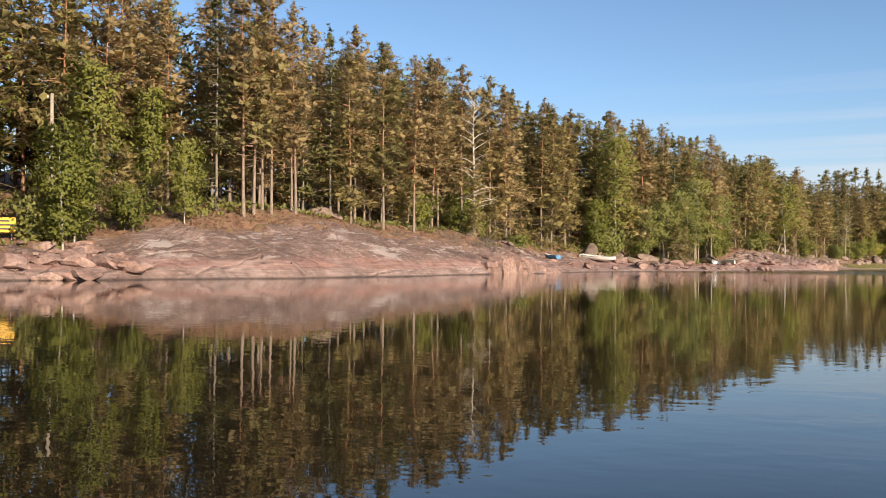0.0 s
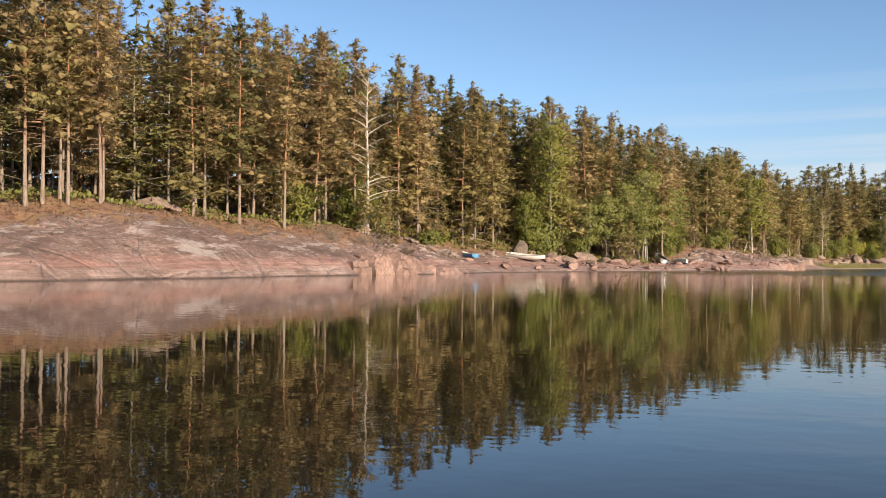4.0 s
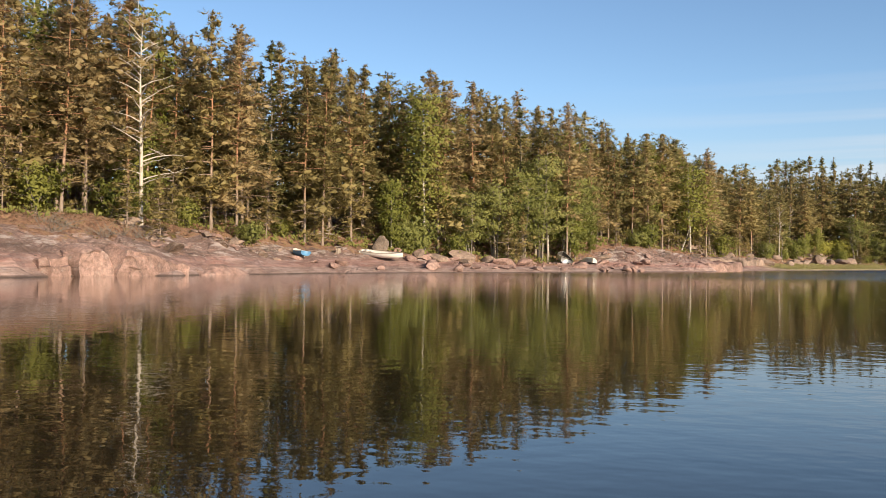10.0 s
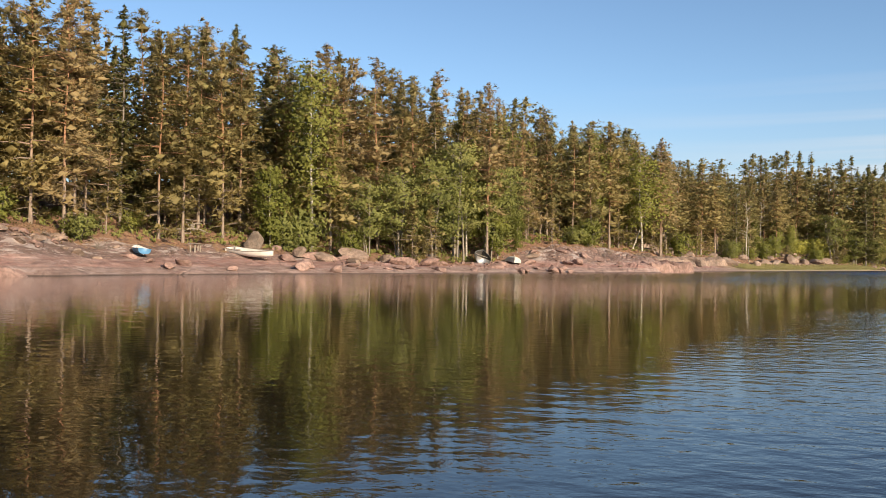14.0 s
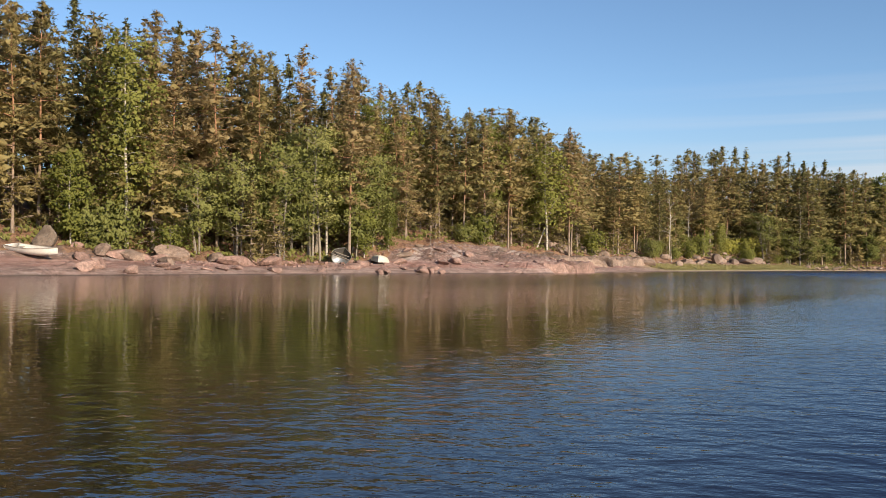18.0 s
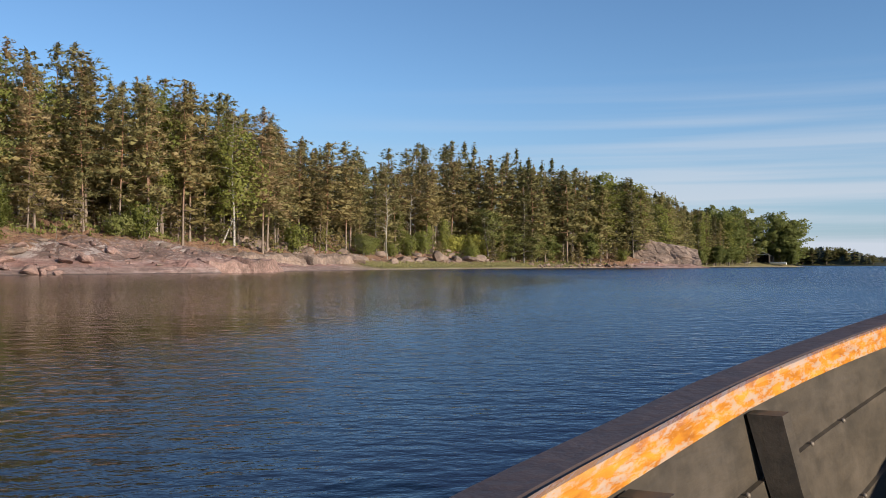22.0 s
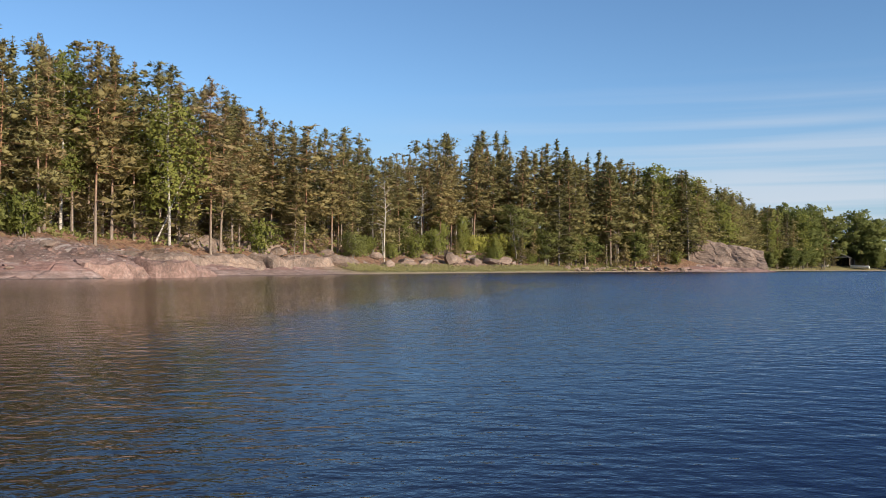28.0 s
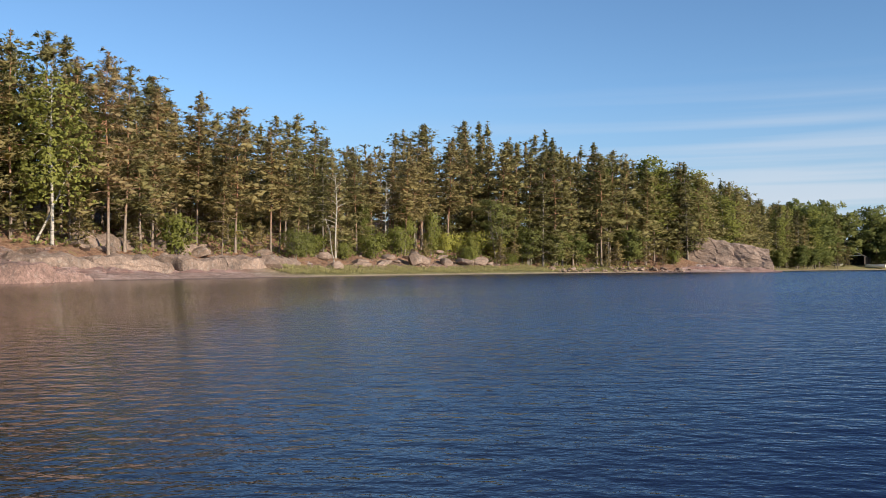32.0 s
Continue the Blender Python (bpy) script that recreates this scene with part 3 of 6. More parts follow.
# where the trees begin, and how high above the lake their tops stand
TREELINE = [(0, 6), (20, 6), (30, 10.5), (46, 11), (58, 10.5), (66, 10.5), (74, 12.5), (82, 11.5), (93, 10.5), (104, 8.0), (110, 6.8), (119, 7.0), (126, 9.5), (135, 12.0), (150, 11.8), (157, 9.0), (170, 9.8), (190, 9.3), (212, 11.0), (232, 8.0), (240, 6), (256, 5), (268, 13), (285, 8), (300, 4), (420, 4)]
TOPS = [(0, 25), (30, 24), (45, 21.4), (47.4, 19.5), (52, 22.0), (63, 22.2), (73, 23.4), (82, 22.8), (93, 21.8), (97, 23.2), (104, 20.8), (109, 22.6), (120, 21.3), (132, 20.2), (137, 21.0), (149, 20.6),
        (157, 20.8), (165, 20.8), (173, 19.0), (184, 18.0), (190, 17.4), (194, 18.2), (200, 17.2), (210, 18.2), (217, 19.7), (224, 21.4), (231, 22.9), (237, 23.0), (250, 23.2), (258, 21.8), (285, 21.2), (305, 20.6), (323, 19.4), (345, 18.6), (360, 18.2), (385, 16.5)]


def curve_at(table, y):
    return np.interp(y, [k[0] for k in table], [k[1] for k in table])


def shore_x(y):
    wob = 0.35 * np.sin(y * 0.61) + 0.22 * np.sin(y * 1.37 + 1.0) + 0.12 * np.sin(y * 3.1 + 0.4)
    return curve_at(SHORE, y) + wob * np.where((y > -20) & (y < 262), 1.0, 0.3)


def base_height(y, d):
    """Height of the ground at y, d metres inland of the water's edge (arrays of one shape)."""
    cols = [np.interp(y, SECTIONS[:, 0], SECTIONS[:, 1 + i]) for i in range(7)]
    cols = [np.full_like(y, -7.0), np.full_like(y, -1.3), np.zeros_like(y)] + cols + [cols[-1] * 1.6]
    h = np.zeros_like(y)
    for i in range(len(INLAND) - 1):
        a, b = INLAND[i], INLAND[i + 1]
        k = (d >= a) & (d < b) if i else d < b
        f = np.clip((d - a) / (b - a), 0, 1)
        h = np.where(k, cols[i] + (cols[i + 1] - cols[i]) * f, h)
    return np.where(d >= INLAND[-1], cols[-1], h)


def relief(x, y, d, h):
    """Hummocks, ledges and clefts of the bare rock, fading under the water and in the wood."""
    amp = np.clip((d + 0.3) / 2.5, 0, 1)
    rocky = np.interp(y, [0, 18, 28, 74, 84, 119, 127, 150, 164, 172, 240, 256, 270], [0.6, 0.9, 1, 1, 0.45, 0.4, 1, 1, 0.8, 0.35, 0.35, 0.7, 0.5])
    big = np.array([noise.fractal(Vector((a * 0.16, b * 0.16, 3.1)), 1.0, 2.0, 3) for a, b in zip(x, y)])
    mid = np.array([noise.fractal(Vector((a * 0.6, b * 0.6, 7.7)), 0.75, 2.1, 4) for a, b in zip(x, y)])
    cells = np.array([noise.voronoi(Vector((a * 0.20 + 0.12 * c, b * 0.17, 0.5)))[0][0] for a, b, c in zip(x, y, mid)])
    led = np.array([noise.cell(Vector((a * 0.33 + 0.3 * c, b * 0.22, 1.5))) for a, b, c in zip(x, y, mid)])
    return h + amp * rocky * (0.30 * big + 0.20 * mid + 0.28 * (0.45 - cells) + 0.24 * led)


# ---------------------------------------------------------------- ground and water
ys = np.concatenate([np.linspace(-400, 5, 30), np.arange(6, 26, 0.42), np.arange(26, 82, 0.27), np.arange(82, 160, 0.4), np.arange(160, 272, 0.8), np.linspace(273, 400, 80), np.linspace(404, 520, 14)])
ds = np.concatenate([[-30, -8, -3, -1.2, -0.5], np.arange(0, 13.5, 0.27), np.linspace(14.5, 30, 18), [36, 44, 60, 90, 140, 220, 330]])
YY, DD = np.meshgrid(ys, ds, indexing="ij")
yf, df = YY.ravel(), DD.ravel()
xf = shore_x(yf) - df
hf = relief(xf, yf, df, base_height(yf, df))
hf = np.where(df <= 0, np.minimum(hf, -0.02 + df * 0.2), np.maximum(hf, 0.02 + 0.05 * np.minimum(df, 2)))
ny, nd = len(ys), len(ds)
gi = np.arange(ny * nd).reshape(ny, nd)
gf = np.stack([gi[:-1, :-1], gi[:-1, 1:], gi[1:, 1:], gi[1:, :-1]], 2).reshape(-1, 4)
ground_me = mesh_from("ground", np.stack([xf, yf, hf], 1), gf, GROUND, True)
HEIGHTS = hf.reshape(ny, nd)


def ground_height(x, y):
    """Height of the built ground at one place."""
    d = float(shore_x(np.array([float(y)]))[0]) - x
    i = min(max(int(np.searchsorted(ys, y)) - 1, 0), ny - 2)
    j = min(max(int(np.searchsorted(ds, d)) - 1, 0), nd - 2)
    u = min(max((y - ys[i]) / (ys[i + 1] - ys[i]), 0), 1)
    w = min(max((d - ds[j]) / (ds[j + 1] - ds[j]), 0), 1)
    return float((1 - u) * ((1 - w) * HEIGHTS[i, j] + w * HEIGHTS[i, j + 1]) + u * ((1 - w) * HEIGHTS[i + 1, j] + w * HEIGHTS[i + 1, j + 1]))


tl = curve_at(TREELINE, yf)
soil = np.clip((df - tl + np.interp(yf, [24, 34, 74, 84, 122, 130, 150, 160], [5.0, 8.0, 8.6, 5.8, 5.8, 6.6, 6.6, 8.0])) / 6.5, 0, 1)
soil = np.maximum(soil, np.interp(yf, [160, 172, 245, 255], [0, 0.55, 0.55, 0]) * (df > 4.5))
wash = np.clip((1.15 + 0.12 * np.sin(yf * 0.37) - hf) / 0.16, 0, 1) * (df > -1)
grass = np.interp(yf, [172, 182, 246, 256], [0, 1, 1, 0]) * np.clip((5.2 - df) / 1.5, 0, 1)
grass = np.maximum(grass, np.interp(yf, [275, 290], [0, 0.8]))
for key, values in (("soil", soil), ("wash", wash), ("grass", grass)):
    at = ground_me.attributes.new(key, "FLOAT", "POINT")
    at.data.foreach_set("value", values.astype(np.float32))
tagged(new("ground", ground_me), "pink granite shore rising to brown forest floor and heath", "ground", kind="structure")

wy = np.array([-3000, -800, -200, -60, 0, 40, 80, 120, 200, 400, 900, 2000, 4000.0])
wx = np.array([-600, -200, -80, -45, -30, -15, 0, 15, 40, 120, 500, 1500, 3500.0])
WX, WY = np.meshgrid(wx, wy, indexing="ij")
wi = np.arange(WX.size).reshape(WX.shape)
wf = np.stack([wi[:-1, :-1], wi[1:, :-1], wi[1:, 1:], wi[:-1, 1:]], 2).reshape(-1, 4)
water_me = mesh_from("water", np.stack([WX.ravel(), WY.ravel(), np.zeros(WX.size)], 1), wf, WATER)
tagged(new("water", water_me), "dark blue lake, still under the shore and rippled further out", "water", kind="structure")


# ---------------------------------------------------------------- trees
def limb_line(rng, start, ang, length, rise, sag, steps=5):
    pts = []
    for i in range(steps + 1):
        f = i / steps
        pts.append((start[0] + math.cos(ang) * length * f + rng.normal(0, 0.03) * length * f,
                    start[1] + math.sin(ang) * length * f + rng.normal(0, 0.03) * length * f,
                    start[2] + rise * length * f - sag * length * f * f))
    return pts


def trunk_line(rng, height, bend):
    a, b = rng.uniform(0, 6.28, 2)
    pts = []
    for i in range(11):
        f = i / 10
        o = bend * math.sin(f * 2.6) * f
        pts.append((o * math.cos(a) + 0.12 * math.sin(f * 9 + b) * f, o * math.sin(a), height * f))
    return pts


def on_line(pts, f):
    f = min(max(f, 0), 0.999) * (len(pts) - 1)
    i = int(f)
    a, b = np.array(pts[i]), np.array(pts[i + 1])
    return a + (b - a) * (f - i)


def conifer(seed, height, crown_from, width, kind, limbs, puffs, per_clump, blades, size, sides=7, taper=0.9, big=1.0):
    """Meshes of a pine or spruce: trunk, limbs in whorls, crown of needle tufts."""
    rng = np.random.default_rng(seed)
    line = trunk_line(rng, height, 0.35 if kind == "pine" else 0.1)
    tv, tf = [], []
    r0 = 0.0062 * height + 0.012
    tube(line, [r0 * (1.25 if i == 0 else 1.0 - 0.088 * i) for i in range(11)], sides, tv, tf)
    lv, lf = [], []
    cc, oo, zz = [], [], []
    arms = 4 if kind == "pine" else 5
    whorls = max(3, limbs // arms)
    cn, hearts = [], []

    def clump(centre, radius, flat, out, spray):
        """A puff of sprays: lit on its upper and outer side, open below."""
        o = rng.normal(0, 1, (per_clump, 3))
        o /= np.linalg.norm(o, axis=1, keepdims=True)
        p = o * rng.uniform(0.35, 1.0, (per_clump, 1)) ** 0.5 * radius * (1, 1, flat)
        cc.append(centre + p)
        oo.append(o * (0.7, 0.7, 0.45) + out * 0.6)
        cn.append(o * 0.6 + out * 0.6 + (0, 0, 0.25))
        zz.append(np.full(per_clump, spray))
        hearts.append((centre, radius * 0.50, flat * 0.85, out))

    for i in range(whorls * arms):
        w, j = divmod(i, arms)
        if j == 0:
            full, turn = rng.uniform(0.55, 1.25), rng.uniform(0, 6.28)
        f = crown_from + (1 - crown_from) * min(0.97, max(0.0, (w + rng.uniform(-0.4, 1.9)) / (whorls + 1.0)) ** 0.82)
        g = (f - crown_from) / (1 - crown_from)
        if kind == "pine":
            reach = width * (0.13 + 0.90 * (1 - g) ** taper) * min(1.0, 0.65 + 2.6 * g) * full * rng.uniform(0.5, 1.15)
            rise, sag = 0.0 + 0.42 * g, 0.30 * (1 - g)
        else:
            reach = width * (1.02 - g) * rng.uniform(0.8, 1.1)
            rise, sag = -0.15 + 0.5 * g, 0.12
        ang = turn + j * 6.283 / arms + rng.uniform(-0.5, 0.5)
        pts = limb_line(rng, on_line(line, f), ang, reach, rise, sag)
        tube(pts[0:5:2], [0.048 * (1 - 0.34 * k) * (1.25 - 0.6 * g) for k in range(3)], 3, lv, lf)
        side = np.array([-math.sin(ang), math.cos(ang), 0.0])
        out = np.array([math.cos(ang), math.sin(ang), 0.25])
        for u in np.linspace(1.0, 0.22, max(2, int(round(reach * puffs)))):
            u = u + rng.uniform(-0.08, 0.04)
            r = (0.30 + 0.13 * min(reach, 2.5)) * rng.uniform(0.75, 1.25) * big * (1.0 - 0.3 * g ** 3)
            clump(on_line(pts, u) + side * rng.normal(0, 0.24) * reach * (1.15 - 0.5 * u) + (0, 0, rng.normal(0, 0.26) * min(1.0, reach)), r, 0.72 if kind == "pine" else 0.5, out, size * (1.08 - 0.58 * g))
    for k in range(6):
        clump(np.array(line[-1]) + (rng.normal(0, 0.06), rng.normal(0, 0.06), -0.15 - 0.30 * k), 0.13 + 0.10 * k, 1.2, np.array([0.0, 0.0, 0.6]), min(size, 0.34) * 0.7)
    cv, cf, cn = sprays(rng, np.concatenate(cc), np.concatenate(oo), np.concatenate(cn), np.concatenate(zz), blades, 0.085 if sides > 5 else 0.12 if sides > 4 else 0.22, 0.42)
    # the dense heart of each clump of needles
    star = np.array([(1, 0, 0), (0, 1, 0), (-1, 0, 0), (0, -1, 0), (0, 0, 1), (0, 0, -1)], dtype=float)
    rims = np.array([(0, 1, 4), (1, 2, 4), (2, 3, 4), (3, 0, 4), (1, 0, 5), (2, 1, 5), (3, 2, 5), (0, 3, 5)])
    k = len(hearts)
    body = np.array([h[0] for h in hearts])[:, None, :] + star * np.array([(h[1], h[1], h[1] * h[2]) for h in hearts])[:, None, :] * rng.uniform(0.55, 1.3, (k, 6, 1)) + rng.normal(0, 0.07, (k, 6, 3))
    turned = (star * 0.6 + np.array([h[3] for h in hearts])[:, None, :] * 0.6 + (0, 0, 0.2) + rng.normal(0, 0.25, (k, 6, 3))).reshape(-1, 3)
    turned /= np.linalg.norm(turned, axis=1, keepdims=True)
    faces = (np.arange(k) * 6)[:, None, None] + rims + len(cv)
    cv, cf, cn = np.concatenate([cv, body.reshape(-1, 3)]), np.concatenate([cf, faces.reshape(-1, 3)]), np.concatenate([cn, turned])
    # dead stubs under the crown
    for i in range(9 if kind == "pine" else 4):
        f = rng.uniform(crown_from * 0.4, crown_from + 0.15)
        pts = limb_line(rng, on_line(line, f), rng.uniform(0, 6.28), rng.uniform(0.5, 1.6), 0.05, 0.25, 3)
        tube(pts, [0.026, 0.02, 0.014, 0.007], 3, lv, lf)
    return (np.array(tv), np.array(tf)), (np.array(lv), np.array(lf)), (cv, cf, cn)


def broadleaf(seed, height, crown_from, width, limbs, per_limb, size, stems=1, droop=0.0):
    """Meshes of a birch, alder or sapling: stems, limbs, crown."""
    rng = np.random.default_rng(seed)
    tv, tf, lv, lf, cc, oo = [], [], [], [], [], []
    for s in range(stems):
        line = trunk_line(rng, height * rng.uniform(0.85, 1.0) if s else height, 0.5 if stems == 1 else 1.2)
        shift = np.array((rng.normal(0, 0.35), rng.normal(0, 0.35), 0)) if s else np.zeros(3)
        line = [tuple(np.array(p) + shift) for p in line]
        tube(line, [(0.008 * height + 0.012) * (1 - 0.09 * i) for i in range(11)], 6, tv, tf)
        for i in range(limbs):
            f = crown_from + (0.97 - crown_from) * (i + rng.uniform(0, 1)) / limbs
            g = (f - crown_from) / (1 - crown_from)
            reach = width * (0.35 + 0.85 * math.sin(math.pi * (0.15 + 0.75 * g))) * rng.uniform(0.6, 1.1)
            ang = i * 2.4 + rng.uniform(-0.7, 0.7)
            pts = limb_line(rng, on_line(line, f), ang, reach, 0.75, 0.35 + droop)
            tube(pts[:5], [0.035 * (1 - 0.2 * k) for k in range(5)], 3, lv, lf)
            k = max(6, int(per_limb * (0.4 + 0.8 * reach / width)))
            u = rng.uniform(0.2, 1.05, k)
            base = np.array([on_line(pts, q) for q in u])
            jit = rng.normal(0, 0.34, (k, 3)) * (1, 1, 0.7)
            if droop:
                jit[:, 2] -= np.abs(rng.normal(0, droop * 1.6, k))
            cc.append(base + jit)
            o = rng.normal(0, 0.6, (k, 3))
            o[:, 2] -= 0.35 + droop
            oo.append(o)
    cv, cf = tufts(rng, np.concatenate(cc), np.concatenate(oo), size, 4, 0.36, 0.8)
    return (np.array(tv), np.array(tf)), (np.array(lv), np.array(lf)), (cv, cf, crown_normals(cv))


def tree_kind(name, meshes, bark, leaf, label, category, group):
    """A thing with trunk, limbs and crown, kept as the pattern from which its copies are made."""
    (tv, tf), (lv, lf), (cv, cf, cn) = meshes
    ob = new(name)
    part("trunk", mesh_from("trunk", np.concatenate([tv, lv]), np.concatenate([tf, lf + len(tv)]), bark, True), ob)
    part("crown", crown_mesh("crown", cv, cf, cn, leaf), ob)
    return tagged(ob, label, category, group)


PINE_SHAPES = [  # height, crown from, half width, taper
    (16.5, 0.12, 2.6, 0.55), (17.5, 0.20, 2.4, 0.6), (15.5, 0.08, 2.7, 0.58), (18.0, 0.30, 2.5, 0.45), (16.0, 0.06, 2.5, 0.7), (17.0, 0.16, 2.9, 0.52), (14.0, 0.05, 2.4, 0.66), (18.5, 0.26, 2.7, 0.52)]
PINE_TEXT = "tall Scots pine with orange upper trunk and olive crown"
pines = [tree_kind("pine_tree", conifer(40 + i, h, c, w, "pine", 64, 2.2, 10, 5, 0.36, 6, tp), PINE_BARK, (NEEDLES, PINE_GREEN, OLIVE_NEEDLES, NEEDLES, OLIVE_NEEDLES, NEEDLES, OLIVE_NEEDLES, NEEDLES)[i],
                   PINE_TEXT, "pine tree", "pines along the shore") for i, (h, c, w, tp) in enumerate(PINE_SHAPES)]
# lighter meshes of the same kind for the far end of the shore
far_pines = [tree_kind("pine_tree", conifer(140 + i, h, c, w, "pine", 54, 1.8, 6, 4, 0.50, 5, tp, 1.2), PINE_BARK, PINE_GREEN if i in (1, 2, 4) else OLIVE_NEEDLES,
                       PINE_TEXT, "pine tree", "pines along the shore") for i, (h, c, w, tp) in enumerate(PINE_SHAPES[:6])]
young_pines = [tree_kind("young_pine", conifer(70 + i, h, 0.05, w, "pine", 36, 2.2, 8, 4, 0.34, big=0.8), PINE_BARK, OLIVE_NEEDLES,
                         "bushy young pine with branches to the ground", "pine tree", "young pines at the wood's edge") for i, (h, w) in enumerate(((6.5, 1.9), (4.5, 1.5), (8.5, 2.0)))]
spruces = [tree_kind("spruce_tree", conifer(80 + i, h, 0.06, w, "spruce", 84, 1.8, 5, 4, 0.44, 5, big=0.9), GREY_BARK, SPRUCE,
                     "dark narrow spruce tapering to a pointed top", "spruce tree", "spruces in the wood") for i, (h, w) in enumerate(((18.0, 2.5), (15.0, 2.2), (19.5, 2.3)))]
birches = [tree_kind("birch_tree", broadleaf(90 + i, h, c, w, 30, 46, 0.22, 1, dr), BIRCH_BARK, WEEPING_LEAF if i == 3 else BIRCH_LEAF,
                     "slender birch with pale bark and fresh green leaves", "birch tree", "birches among the pines") for i, (h, c, w, dr) in enumerate(((15.0, 0.25, 2.0, 0.45), (10.0, 0.18, 1.7, 0.1), (8.5, 0.12, 1.5, 0.1), (13.0, 0.35, 2.7, 0.85)))]
alders = [tree_kind("alder_tree", broadleaf(100 + i, h, 0.2, w, 15, 30, 0.20, 4), PALE_BARK, ALDER_LEAF,
                    "many-stemmed green alder leaning over the shore", "alder tree", "alders by the water") for i, (h, w) in enumerate(((9.0, 2.3), (7.5, 2.1), (11.0, 2.4)))]
DARK_LEAF = foliage("maple_leaves", [(0.1, (0.085, 0.105, 0.028)), (0.5, (0.155, 0.18, 0.05)), (0.9, (0.24, 0.25, 0.08))], 0.45)
leafy_trees = [tree_kind("leafy_tree", broadleaf(130 + i, h, 0.16, w, 22, 34, 0.34, 2), GREY_BARK, DARK_LEAF,
                         "round-crowned dark green leafy tree near the boathouse", "leafy tree", "leafy trees down the lake") for i, (h, w) in enumerate(((9.0, 2.6), (7.5, 2.3), (11.0, 2.8)))]
shrubs = [tree_kind("willow_shrub", broadleaf(110 + i, h, 0.12, 0.9, 9, 16, 0.22, 5), GREY_BARK, leaf,
                    text, "shrub", "shrubs under the trees") for i, (h, leaf, text) in enumerate((
                        (2.6, SHRUB_LEAF, "bright yellow-green shrub below the trees"), (2.2, ALDER_LEAF, "low dark green leafy shrub"), (3.2, BIRCH_LEAF, "fresh green birch sapling thicket")))]
patterns = pines + far_pines + young_pines + spruces + birches + alders + leafy_trees + shrubs
PATTERN_HEIGHT = {}
for ob in patterns:
    PATTERN_HEIGHT[ob] = max(v.co.z for v in ob.children[0].data.vertices)
used = set()


def plant(ob, x, y, top=None, scale=None, turn=None, lean=0.0, sink=0.12):
    """A tree at x, y on the ground; top is the height of its tip above the lake."""
    z = ground_height(x, y) - sink
    s = scale if scale else max(0.25, (top - z) / PATTERN_HEIGHT[ob])
    wide = (s if s < 1.12 else 1.0 + (s - 1) * 0.6) * (float(np.interp(y, [40, 60, 150, 175, 225, 240], [1.05, 1.14, 1.18, 1.4, 1.45, 1.45])) if top else 1.0)
    m = pose(x, y, z, lean * math.cos(x), lean * math.sin(x), turn if turn is not None else random.uniform(0, 360)) @ Matrix.Diagonal((wide, wide, s, 1))
    if ob not in used:
        used.add(ob)
        ob.matrix_basis = m
        return ob
    c = copy_thing(ob, m)
    c.matrix_basis = m
    return c


random.seed(11)
# kept free for boulders, boats, pole, sign and the dead tree
taken = [(-46.6, 47.2), (-45.6, 46.4), (-48.0, 69.0), (-46.4, 66.9), (-45.2, 68.6), (-48.1, 83.8), (-47.2, 92.9), (-46.0, 91.6), (-49.3, 95.0), (-43.0, 117.6), (-42.0, 116.5), (-41.9, 121.6), (-49.2, 27.7), (-44.0, 22.4), (-48.6, 88.8), (8.0, 386.0)]


def free_of(x, y, gap):
    if gap > 1.05:  # open ground before the pole, the sign and the boathouse
        for a, b, c, e in ((-49.2, 27.7, 0.87, -0.49), (-44.0, 22.4, 0.89, -0.45), (8.0, 386.0, 0.0, -1.0)):
            along, side = (x - a) * c + (y - b) * e, abs((x - a) * e - (y - b) * c)
            if -1.5 < along < 22 and side < 3.6:
                return False
    return all((x - a) ** 2 + (y - b) ** 2 > gap * gap for a, b in taken)


def clearing(y, d):
    """Open ground round the drawn-up boats."""
    return 81 < y < 98.5 and d < 10.5 or 115 < y < 123.5 and d < 5.5


def inland(y, d):
    return float(shore_x(np.array([float(y)]))[0]) - d


# open gaps where the wood lets one see in, and places kept free of trees
def sparse(y, d):
    return (205 < y < 236 and d < 17) or (72 < y < 80 and d < 12)


